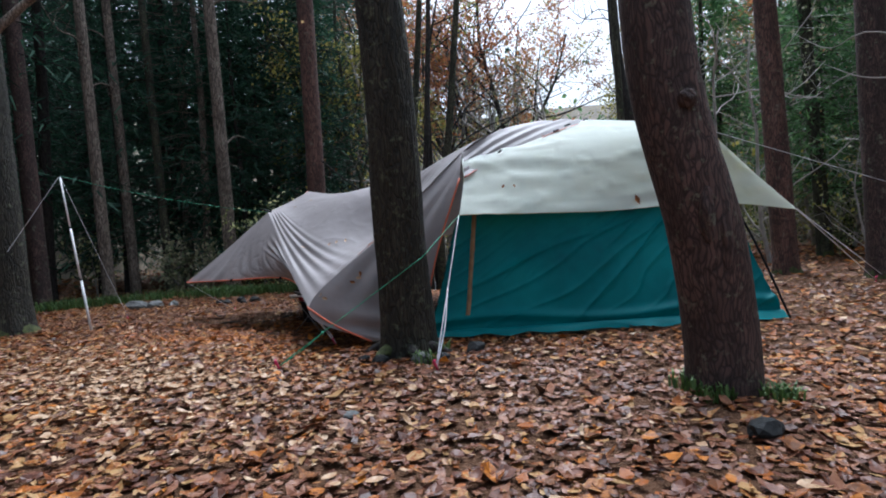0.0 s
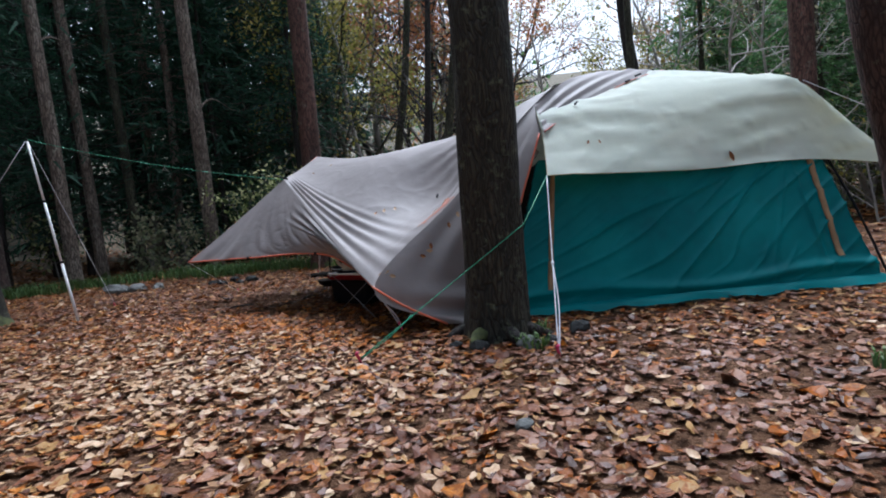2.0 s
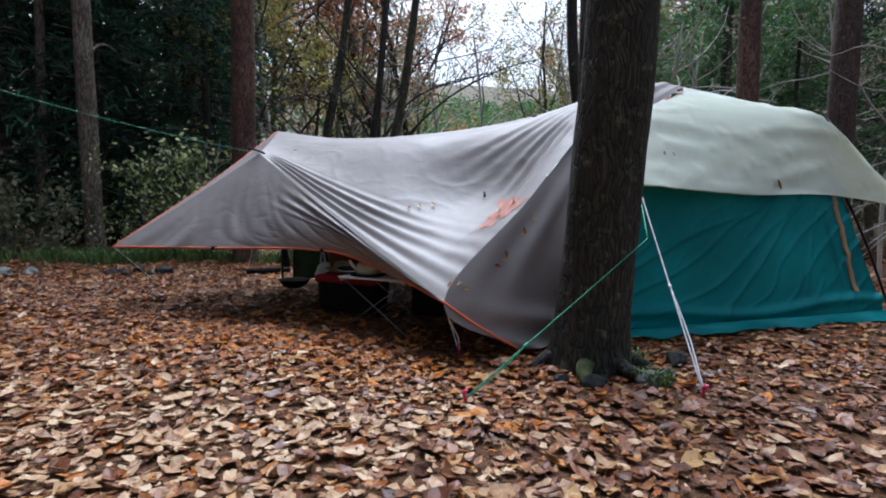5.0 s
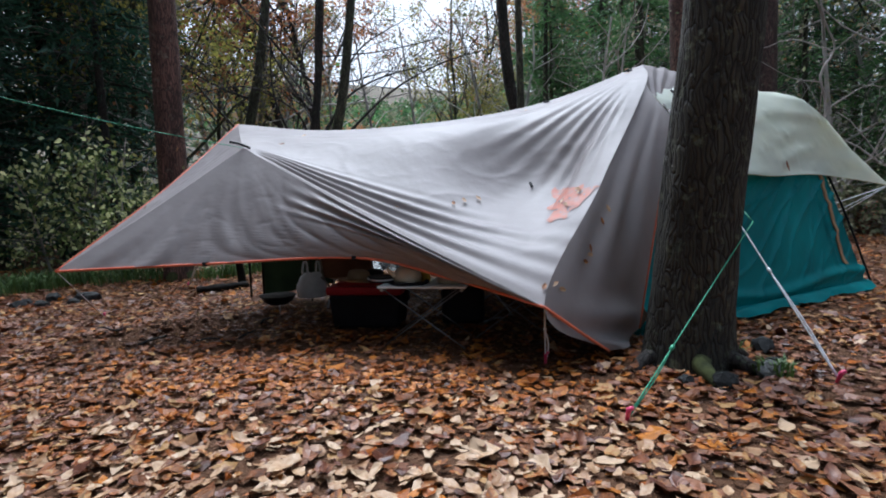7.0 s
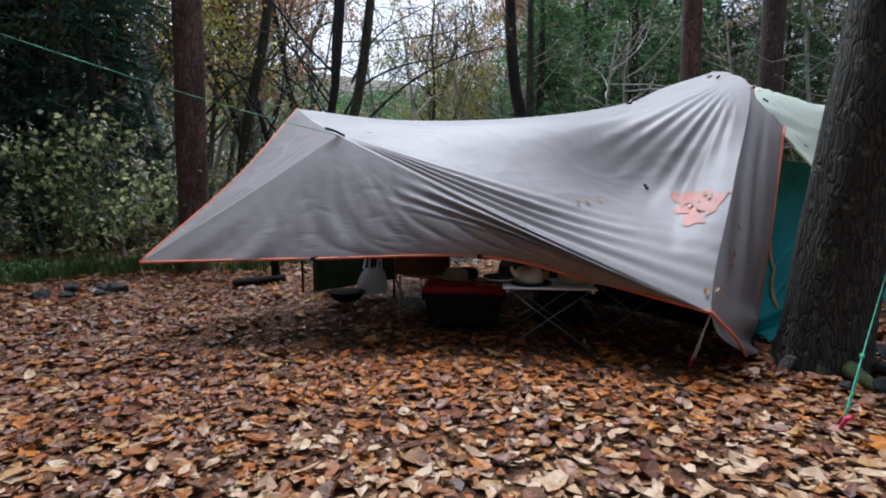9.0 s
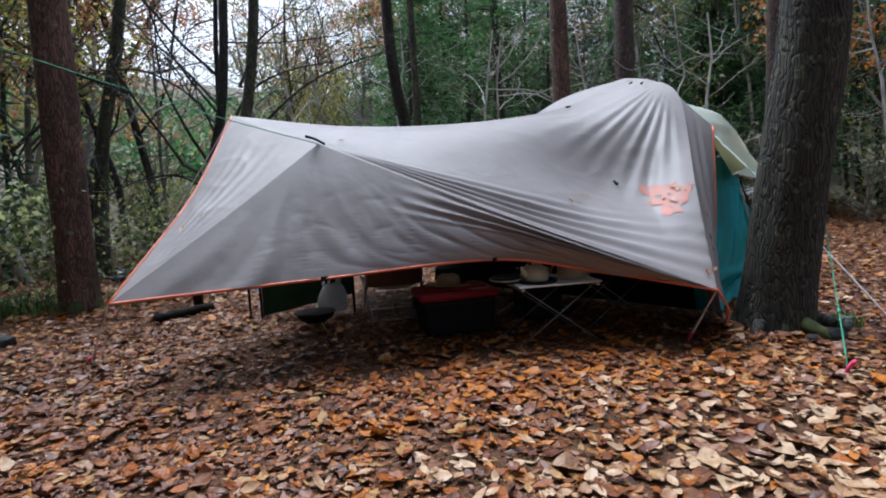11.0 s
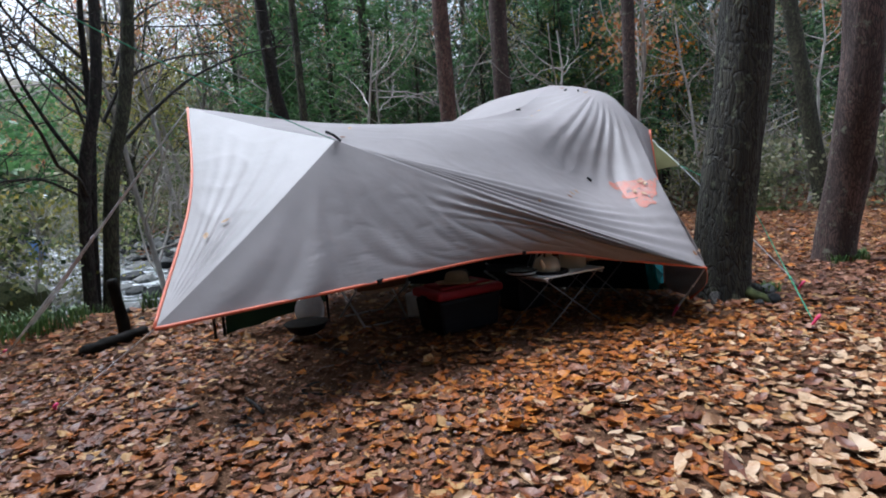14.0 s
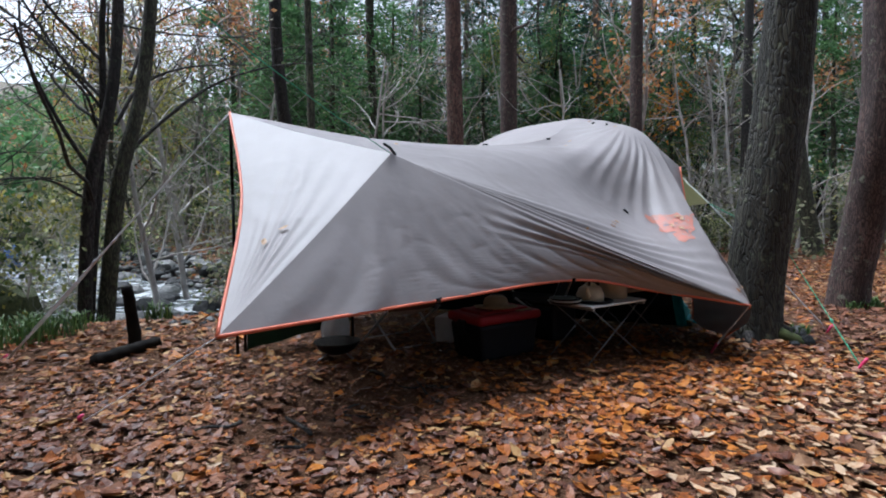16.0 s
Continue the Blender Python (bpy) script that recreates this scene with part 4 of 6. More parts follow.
# ---- cords, pegs, pole ----
def sag_line(a, b, sag=0.0, n=12):
    a, b = np.array(a, float), np.array(b, float)
    return np.array([a + (b - a) * k - np.array((0, 0, sag * 4 * k * (1 - k))) for k in np.linspace(0, 1, n)])


def guy(a, b, material, label, r=0.0035, doubled=0.0, peg=True, lump=0.45):
    """A guy line from a down to b, doubled below its runner, with a peg at the foot."""
    a, b = np.array(a, float), np.array(b, float)
    t_ = thing("guy_line", tuple(b), label, "guy line")
    world_child("cord", mesh_from("cord", *tube(sag_line(a, b), [r] * 12, 6), material), t_)
    if doubled:
        m_ = a + (b - a) * (1 - doubled)
        off = np.array((0.022, 0.0, 0))
        world_child("cord", mesh_from("cord", *tube(spline([m_, (m_ + b) / 2 + off, b + off * 0.3], 10), [r] * 10, 6), material), t_)
        world_child("runner", mesh_from("runner", *tube([m_ - (b - a) * 0.012, m_ - (b - a) * 0.004, m_ + (b - a) * 0.006, m_ + (b - a) * 0.014], [0.005, 0.011, 0.01, 0.005], 8), material), t_)
    if peg:
        g = ground_z(b[0], b[1])
        world_child("peg", mesh_from("peg", *tube([b + np.array((0.03, 0.05, -0.12)), b, b + np.array((-0.012, -0.02, 0.04)), b + np.array((-0.002, -0.035, 0.055))], [0.007, 0.009, 0.012, 0.009], 8), M_pink), t_, "pink plastic tent peg")
    return t_


FLYC = (-0.735, 6.305, 1.165)
guy(FLYC, (-0.868, 5.363, 0.03), M_cordw, "white guy line from the fly to a pink peg", 0.005, 0.45)
TURN = (-0.99, 5.76, 0.83)
green_guy = guy(TURN, (-2.15, 5.46, 0.04), M_cordg, "green guy line from the fly corner round the trunk", 0.0036, 0.3)
world_child("cord", mesh_from("cord", *tube(sag_line(FLYC, TURN), [0.0036] * 12, 6), M_cordg), green_guy)
guy(CORNER_R, (-1.99, 6.32, 0.04), M_cordw, "short grey guy line under the tarp corner", 0.005, 0.6)
guy(TIP, (-4.15, 11.31, -0.02), M_cordw, "pale guy line from the tarp tip to the ground", 0.005, 0.5)
guy(TIP, (-3.75, 11.9, -0.02), M_cordw, "pale guy line from the tarp tip past the stream trees", 0.005, 0.4)
guy(CORNER_L, (-4.75, 9.4, 0.0), M_cordw, "thin cord from the tarp's low corner", 0.003)
for k, b in enumerate(((4.6, 9.5, 0.02), (5.0, 10.0, 0.02), (5.7, 11.4, 0.02))):
    guy((2.33, 6.80, 1.03), b, M_cordw, "pale guy line from the fly's awning corner", 0.005, 0.0)
guy((1.80, 7.26, 1.88), (6.2, 9.9, 0.9), M_cordw, "pale cord running from the roof corner to a trunk", 0.004, 0, False)

pole = thing("tarp_pole", (-5.998, 7.89, 0.02), "leaning white aluminium tarp pole standing in the leaves", "pole")
pa, pb = np.array((-5.998, 7.89, 0.0)), np.array((-6.396, 7.992, 2.15))
for k in range(3):
    a, b = pa + (pb - pa) * (k / 3), pa + (pb - pa) * ((k + 0.97) / 3)
    world_child("tube_section", mesh_from("tube_section", *rod(a, b, 0.016 - 0.002 * k, 12), M_white), pole, "white tube section")
    world_child("joint", mesh_from("joint", *rod(b, pa + (pb - pa) * ((k + 1) / 3), 0.018 - 0.002 * k, 12), M_black), pole, "black joint collar")
guy(tuple(pb), (-7.6, 7.3, 0.0), M_cordw, "white guy line that stays the pole", 0.004, 0.3)
guy(tuple(pb), (-6.25, 8.9, 0.0), M_cordw, "thin white guy line dropping from the pole", 0.003)
line_t = thing("guy_line", tuple(RIDGE), "green cord from the tarp's tie-out to the pole top", "guy line")
world_child("cord", mesh_from("cord", *tube(sag_line(RIDGE, pb, 0.06, 20), [0.0028] * 20, 6), M_cordg), line_t)
world_child("loop", mesh_from("loop", *tube(spline([np.array(RIDGE) + (0.05, 0.0, 0.0), np.array(RIDGE) + (-0.03, -0.01, 0.03), np.array(RIDGE) + (-0.1, -0.01, 0.045)], 8), [0.009] * 8, 8), M_black), line_t, "black tie-out loop")

# ---- tags and leaves stuck on the cloth ----
LEAF2D = np.array([(0, 0), (0.2, 0.27), (0.2, 0), (0.2, -0.27), (0.52, 0.42), (0.52, 0), (0.52, -0.42), (0.82, 0.25), (0.82, 0), (0.82, -0.25), (1, 0)])
LEAF_F = [(0, 2, 1), (0, 3, 2), (1, 2, 5, 4), (2, 3, 6, 5), (4, 5, 8, 7), (5, 6, 9, 8), (7, 8, 10), (8, 9, 10)]


def leaf_mesh(name, length, width, fold, curl, material):
    v = [((x - 0.5) * length, y * width, fold * abs(y) * width + curl * length * ((x - 0.5) ** 2)) for x, y in LEAF2D]
    return mesh_from(name, v, LEAF_F, material, True)


rng = np.random.default_rng(7)
rl0 = np.random.default_rng(17)
STUCK = [leaf_mesh("leaf", 0.055, 0.034, 0.4, 0.4, m_) for m_ in (M_leaf_dry, M_leaf, M_leaf_dry)]
for p in ((-2.615, 7.162, 0.94), (-2.23, 7.05, 0.93), (-2.15, 7.05, 0.95), (-2.06, 7.0, 1.02), (-1.62, 6.63, 0.92), (-1.5, 6.55, 0.95), (-1.46, 6.5, 0.9), (-1.55, 6.5, 0.8), (-1.6, 6.55, 0.86), (-1.75, 6.4, 0.62), (-1.8, 6.36, 0.58),
          (-1.72, 6.42, 0.66), (-2.0, 6.2, 0.46), (-2.08, 6.2, 0.45), (-2.03, 6.17, 0.5), (-0.55, 7.2, 1.95), (-0.3, 7.5, 2.1), (-0.9, 7.6, 1.75), (-4.218, 8.447, 0.945), (-4.432, 8.358, 0.783), (-4.33, 8.5, 0.9), (-3.2, 8.4, 1.5), (-3.0, 8.5, 1.55), (-1.3, 7.6, 1.6), (-1.52, 6.6, 1.0)):
    q, n_ = on_tarp(p)
    lf = new("fallen_leaf", STUCK[int(rng.integers(3))])
    lf.matrix_basis = facing(q + n_ * 0.012, n_, rng.uniform(0, 6))
    tagged(lf, "small curled dry leaf stuck on the tarp", "leaf", "leaves on the tarp")
FLY_PTS = fly.reshape(-1, 3)
for p, s in (((0.906, 6.984, 1.215), 1.9), ((-0.355, 6.709, 1.391), 0.9), ((-0.24, 6.74, 1.36), 0.8), ((0.1, 7.3, 1.95), 0.8), ((1.68, 7.27, 1.95), 1.0), ((-0.2, 7.4, 2.0), 0.9)):
    k = int(np.argmin(np.linalg.norm(FLY_PTS - np.array(p), axis=1)))
    n_ = nf2.reshape(-1, 3)[k]
    n_ = n_ if n_ @ np.array((-0.2, -1, 0.6)) > 0 else -n_
    lf = new("fallen_leaf", STUCK[k % 3])
    lf.matrix_basis = facing(FLY_PTS[k] + n_ * 0.024, n_, rng.uniform(0, 6)) @ Matrix.Diagonal((s, s, s, 1))
    tagged(lf, "brown leaf stuck on the cream fly", "leaf", "leaves on the fly")
for p in ((-1.644, 6.994, 1.09), (-1.854, 8.204, 1.704), (-0.933, 7.848, 1.80), (-0.45, 7.3, 2.02), (-0.36, 7.45, 2.1)):
    q, n_ = on_tarp(p)
    bm = box_bm(0.05, 0.018, 0.014, 0.004)
    tg = part("webbing_tag", bm, M_black, tarp, "black webbing tag")
    tg.matrix_basis = tarp.matrix_basis.inverted() @ facing(q + n_ * 0.008, n_, rng.uniform(0, 3))
for p in ((-0.35, 6.986, 1.73), (0.258, 7.44, 2.03), (0.40, 7.55, 2.09), (0.62, 7.73, 2.16)):
    bm = box_bm(0.07, 0.02, 0.016, 0.004)
    k = int(np.argmin(np.linalg.norm(FLY_PTS - np.array(p), axis=1)))
    tg = part("webbing_tag", bm, M_black, tarp, "black webbing tag")
    tg.matrix_basis = tarp.matrix_basis.inverted() @ facing(FLY_PTS[k] + np.array((0, -0.012, 0.024)), nf2.reshape(-1, 3)[k], 0.9)
for p in ((-3.83, 7.76, 0.60), (-2.9, 7.2, 0.63)):
    tg = part("webbing_tag", box_bm(0.05, 0.02, 0.03, 0.005), M_black, tarp, "black webbing tag")
    tg.matrix_basis = tarp.matrix_basis.inverted() @ Matrix.Translation(p)

# ---- camp gear under the tarp ----
def gz(x, y):
    return ground_z(x, y) + 0.012


box = thing("storage_box", (-2.64, 7.845, gz(-2.64, 7.845), 0, 0, -31), "black storage box with a red lid on the ground", "storage box")
part("tub", box_bm(0.58, 0.37, 0.27, 0.03, (0, 0, 0.137), 0.1), M_black, box, "black plastic tub")
lid = part("lid", box_bm(0.61, 0.40, 0.07, 0.025, (0, 0, 0.305)), M_red, box, "red plastic lid")
part("lid_panel", box_bm(0.46, 0.26, 0.03, 0.012, (0, 0, 0.345)), M_red, lid)
for sx in (-1, 1):
    part("latch", box_bm(0.03, 0.08, 0.10, 0.008, (sx * 0.31, 0, 0.25)), M_black, box, "black latch")

hat = thing("hat", (-2.74, 7.80, gz(-2.64, 7.845) + 0.362, 0, 6, 20), "tan felt hat lying on the red lid", "hat")
child("brim", mesh_from("brim", *lathe([(0.02, 0.0), (0.10, 0.002), (0.15, 0.012), (0.165, 0.026), (0.15, 0.018), (0.10, 0.01)], 28), M_felt), hat)
child("crown", mesh_from("crown", *lathe([(0.095, 0.006), (0.092, 0.05), (0.08, 0.085), (0.05, 0.1), (0.02, 0.09)], 28), M_felt), hat)
mug = thing("mug", (-2.60, 7.84, gz(-2.64, 7.845) + 0.362), "dark round pot on the red lid", "pot")
child("body", mesh_from("body", *lathe([(0.05, 0), (0.075, 0.02), (0.08, 0.06), (0.055, 0.085), (0.01, 0.09)], 20), M_black), mug)
note = thing("note", (-2.56, 7.66, gz(-2.64, 7.845) + 0.342, 0, 0, -20), "kraft card lying on the red lid", "card")
part("sheet", box_bm(0.15, 0.09, 0.006, 0.002), M_card, note)


def folding_table(at, rz, lx, ly, h, top, label, slats):
    t_ = thing("folding_table", (at[0], at[1], gz(*at), 0, 0, rz), label, "table")
    for k in range(slats):
        w = ly / slats
        part("slat", box_bm(lx, w - 0.004, 0.014, 0.004, (0, -ly / 2 + w * (k + 0.5), h)), top, t_)
    for sx in (-1, 1):
        part("rail", box_bm(0.02, ly, 0.02, 0.004, (sx * (lx / 2 - 0.03), 0, h - 0.018)), M_alu, t_, "aluminium rail")
    for sy in (-1, 1):
        y = sy * (ly / 2 - 0.03)
        child("leg", mesh_from("leg", *rod((-lx / 2 + 0.04, y, h - 0.02), (lx / 2 - 0.02, y, 0), 0.005), M_steel), t_, "thin crossed leg")
        child("leg", mesh_from("leg", *rod((lx / 2 - 0.04, y + 0.016, h - 0.02), (-lx / 2 + 0.02, y + 0.016, 0), 0.005), M_steel), t_, "thin crossed leg")
    return t_


folding_table((-2.42, 7.12), -33, 0.60, 0.42, 0.41, M_white, "low white folding table with crossed aluminium legs", 5)
folding_table((-1.80, 6.98), -33, 0.62, 0.40, 0.44, M_wood, "low brown wooden folding table with crossed legs", 6)
TZ = gz(-2.42, 7.12) + 0.417

kettle = thing("kettle", (-2.55, 7.15, TZ), "cream enamel kettle on the white table", "kettle")
child("body", mesh_from("body", *lathe([(0.07, 0), (0.095, 0.012), (0.098, 0.05), (0.08, 0.1), (0.04, 0.125)], 26), M_cream), kettle)
child("lid", mesh_from("lid", *lathe([(0.042, 0.125), (0.035, 0.135), (0.012, 0.14), (0.016, 0.155), (0.004, 0.162)], 20), M_cream), kettle)
child("spout", mesh_from("spout", *tube(spline([(-0.085, 0, 0.05), (-0.13, 0, 0.09), (-0.145, 0, 0.12)], 8), np.linspace(0.02, 0.01, 8), 10), M_cream), kettle)
child("handle", mesh_from("handle", *tube(spline([(-0.05, 0, 0.12), (-0.02, 0, 0.2), (0.05, 0, 0.19), (0.085, 0, 0.08)], 14), [0.008] * 14, 8), M_black), kettle, "dark bail handle")
tray = thing("stove", (-2.55, 7.13, TZ), "flat black stove ring under the kettle", "stove")
child("ring", mesh_from("ring", *lathe([(0.13, 0.0), (0.14, 0.006), (0.14, 0.018), (0.115, 0.02), (0.11, 0.004)], 26), M_black), tray)
pot = thing("cooking_pot", (-2.28, 7.02, TZ), "straight-sided tan cooking pot on the white table", "pot")
child("body", mesh_from("body", *lathe([(0.095, 0), (0.1, 0.01), (0.1, 0.12), (0.104, 0.125), (0.094, 0.125), (0.09, 0.02)], 26), M_cream), pot)
child("handle", mesh_from("handle", *tube(spline([(0.1, -0.03, 0.1), (0.135, -0.03, 0.1), (0.135, 0.03, 0.1), (0.1, 0.03, 0.1)], 10), [0.006] * 10, 8), M_alu), pot)
plates = thing("plate_stack", (-2.68, 7.30, TZ), "stack of dark-rimmed plates", "plates")
for k in range(3):
    child("plate", mesh_from("plate", *lathe([(0.05, 0.012 * k), (0.10, 0.012 * k + 0.004), (0.115, 0.012 * k + 0.016), (0.108, 0.012 * k + 0.016), (0.09, 0.012 * k + 0.008)], 24), M_white if k % 2 else M_black), plates)
cup = thing("cup", (-2.42, 7.16, TZ), "yellow plastic cup between kettle and pot", "cup")
child("body", mesh_from("body", *lathe([(0.03, 0), (0.038, 0.005), (0.042, 0.08), (0.038, 0.08), (0.034, 0.01)], 18), M_yellow), cup)
crate = thing("carton", (-1.72, 6.98, gz(-1.8, 6.98) + 0.45, 0, 0, -33), "brown open carton on the wooden table", "carton")
for sx, sy, lx, ly in ((0, -0.12, 0.36, 0.012), (0, 0.12, 0.36, 0.012), (-0.175, 0, 0.012, 0.24), (0.175, 0, 0.012, 0.24), ):
    part("side", box_bm(lx, ly, 0.12, 0.002, (sx, sy, 0.06)), M_card, crate)
part("base", box_bm(0.34, 0.23, 0.008, 0.002, (0, 0, 0.006)), M_card, crate)


def camp_chair(at, rz, cloth, label):
    t_ = thing("camp_chair", (at[0], at[1], gz(*at), 0, 0, rz), label, "chair")
    g = np.zeros((10, 12, 3))
    for j in range(10):
        for i in range(12):
            u, v = i / 11 * 2 - 1, j / 9
            g[j, i] = (u * 0.24, -0.2 + 0.4 * v, 0.34 - 0.05 * (1 - u * u) - 0.03 * v)
    child("seat", mesh_from("seat", g.reshape(-1, 3), grid_faces(10, 12), cloth), t_, "slung canvas seat")
    for j in range(10):
        for i in range(12):
            u, v = i / 11 * 2 - 1, j / 9
            g[j, i] = (u * 0.24, 0.2 + 0.16 * v + 0.04 * (1 - u * u), 0.3 + 0.42 * v)
    child("backrest", mesh_from("backrest", g.reshape(-1, 3), grid_faces(10, 12), cloth), t_, "slung canvas back")
    for s in (-1, 1):
        child("leg", mesh_from("leg", *rod((s * 0.24, -0.2, 0.345), (s * 0.20, 0.26, 0.0), 0.009), M_alu), t_)
        child("leg", mesh_from("leg", *rod((s * 0.25, 0.24, 0.31), (s * 0.22, -0.24, 0.0), 0.009), M_alu), t_)
        child("back_post", mesh_from("back_post", *rod((s * 0.24, 0.2, 0.28), (s * 0.24, 0.37, 0.74), 0.009), M_alu), t_)
    child("cross_bar", mesh_from("cross_bar", *rod((-0.22, -0.24, 0.01), (0.22, -0.24, 0.01), 0.008), M_alu), t_)
    child("cross_bar", mesh_from("cross_bar", *rod((-0.2, 0.26, 0.01), (0.2, 0.26, 0.01), 0.008), M_alu), t_)
    return t_


camp_chair((-2.55, 8.72), 150, M_canvas, "low folding chair with brown canvas seat")
camp_chair((-1.75, 7.75), 200, M_black, "low folding chair with dark canvas seat")

screen = thing("green_canvas_screen", (-3.1, 9.45, gz(-3.1, 9.45)), "dark green canvas hanging behind the grill", "canvas")
g = np.zeros((16, 24, 3))
for j in range(16):
    for i in range(24):
        u, v = i / 23, j / 15
        g[j, i] = (-3.32 + 0.62 * u, 9.66 - 0.55 * u + 0.02 * math.sin(u * 16) * (1 - v), 0.03 + 0.62 * v + 0.16 * u * (1 - v))
world_child("cloth", mesh_from("cloth", g.reshape(-1, 3), grid_faces(16, 24), M_greencloth), screen)
world_child("stick", mesh_from("stick", *rod((-3.33, 9.67, 0.0), (-3.33, 9.67, 0.75), 0.012), M_black), screen)
world_child("stick", mesh_from("stick", *rod((-2.69, 9.10, 0.0), (-2.69, 9.10, 0.75), 0.012), M_black), screen)

grill = thing("grill", (-3.26, 8.85, gz(-3.26, 8.85)), "small black round grill bowl on thin metal legs", "grill")
child("bowl", mesh_from("bowl", *lathe([(0.03, 0.05), (0.08, 0.055), (0.13, 0.085), (0.158, 0.13), (0.162, 0.14), (0.152, 0.14), (0.12, 0.095), (0.04, 0.065)], 28), M_black), grill)
child("rim", mesh_from("rim", *lathe([(0.163, 0.134), (0.17, 0.137), (0.17, 0.143), (0.163, 0.145)], 28), M_char), grill)
for k in range(3):
    a = k * 2.094 + 0.5
    child("leg", mesh_from("leg", *rod((0.07 * math.cos(a), 0.07 * math.sin(a), 0.065), (0.19 * math.cos(a), 0.19 * math.sin(a), -0.01), 0.006), M_alu), grill)

bag = thing("plastic_bag", (-2.9, 9.12, gz(-2.9, 9.12)), "white plastic carrier bag hanging from the table side", "bag")
vs, fs = [], []
for j in range(14):
    v = j / 13
    for i in range(24):
        a = 2 * math.pi * i / 24
        r = (0.06 + 0.07 * math.sin(math.pi * min(1, 0.25 + v * 0.75)) ** 0.7) * (1 + 0.14 * noise.noise((math.cos(a) * 2, math.sin(a) * 2, v * 3)))
        vs.append((r * 1.15 * math.cos(a), r * 0.7 * math.sin(a), 0.05 + 0.25 * v))
for j in range(13):
    for i in range(24):
        k = (i + 1) % 24
        fs.append((j * 24 + i, j * 24 + k, j * 24 + 24 + k, j * 24 + 24 + i))
fs.append(tuple(range(23, -1, -1)))
child("sack", mesh_from("sack", vs, fs, M_bag), bag)
for s in (-1, 1):
    child("handle", mesh_from("handle", *tube(spline([(s * 0.09, 0.02, 0.29), (s * 0.075, 0, 0.4), (s * 0.05, -0.02, 0.4), (s * 0.04, 0, 0.29)], 12), [0.012] * 12, 6), M_bag), bag)
peg_t = thing("bag_hook", (-2.9, 9.12, gz(-2.9, 9.12)), "thin dark stake that holds the bag", "stake")
child("stake", mesh_from("stake", *rod((0, 0.03, 0.0), (0, 0.03, 0.62), 0.008), M_black), peg_t)
tubc = thing("clear_tub", (-2.35, 8.35, gz(-2.35, 8.35)), "clear plastic tub on the ground behind the box", "container")
part("tub", box_bm(0.24, 0.18, 0.22, 0.02, (0, 0, 0.11), 0.1), M_bag, tubc)
cool = thing("cooler", (-1.95, 7.55, gz(-1.95, 7.55), 0, 0, -25), "dark soft cooler bag in the shade", "cooler")
part("body", box_bm(0.34, 0.26, 0.30, 0.04, (0, 0, 0.15)), M_black, cool)
part("flap", box_bm(0.36, 0.28, 0.04, 0.015, (0, 0, 0.315)), M_char, cool)

# inner pole that lifts the tarp's tip
tp = thing("tarp_pole", (-3.46, 9.62, 0.0), "thin dark pole under the tarp tip", "pole")
for k in range(3):
    world_child("tube_section", mesh_from("tube_section", *rod((-3.46, 9.62, 0.62 * k), (-3.465, 9.615, 0.62 * (k + 1) - 0.01), 0.012), M_black), tp)

# ---- stump, log, stones ----
post = thing("charred_post", (-3.52, 10.71, 0), "short charred post stuck in the ground", "post")
world_child("shaft", mesh_from("shaft", *tube(spline([(-3.50, 10.71, -0.1), (-3.53, 10.71, 0.25), (-3.57, 10.70, 0.52)], 14), np.linspace(0.052, 0.04, 14), 14, True, lambda a, i, p: 1 + 0.2 * noise.noise((math.cos(a) * 2, math.sin(a) * 2, i * 0.5))), M_char), post)
log = thing("charred_log", (-3.77, 10.5, 0), "charred log lying on the leaves", "log")
world_child("body", mesh_from("body", *tube(spline([(-4.02, 10.44, 0.035), (-3.75, 10.48, 0.045), (-3.45, 10.52, 0.045)], 20), [0.047] * 20, 14, True, lambda a, i, p: 1 + 0.25 * noise.noise((math.cos(a) * 2, math.sin(a) * 2, i * 0.4))), M_char), log)


def stone_mesh(seed, material, flat=0.6):
    bm = bmesh.new()
    bmesh.ops.create_icosphere(bm, subdivisions=2, radius=1)
    for v in bm.verts:
        c = v.co.copy()
        k = 1 + 0.35 * noise.noise(c * 1.1 + Vector((seed, 0, 0))) + 0.12 * noise.noise(c * 3 + Vector((0, seed, 0)))
        q = Vector((round(c.x * 2.4) / 2.4, round(c.y * 2.4) / 2.4, round(c.z * 2.4) / 2.4))
        c = c.lerp(q, 0.35)
        v.co = Vector((c.x * k, c.y * k * 0.8, c.z * k * flat))
    me_ = bpy.data.meshes.new("stone")
    bm.to_mesh(me_)
    bm.free()
    me_.materials.append(material)
    return me_


STONES = [stone_mesh(k * 3.7, M_stone, 0.45 + 0.08 * k) for k in range(5)]
DARKS = [stone_mesh(40 + k * 3.1, M_stone_dark, 0.6) for k in range(3)]


def stone(x, y, r, me_, label, group="", rz=0.0, sink=0.35):
    ob = new("stone", me_)
    ob.matrix_basis = Matrix.Translation((x, y, ground_z(x, y) + r * 0.5 * (1 - sink * 0.7))) @ Matrix.Rotation(rz, 4, 'Z') @ Matrix.Diagonal((r, r, r, 1))
    return tagged(ob, label, "stone", group)


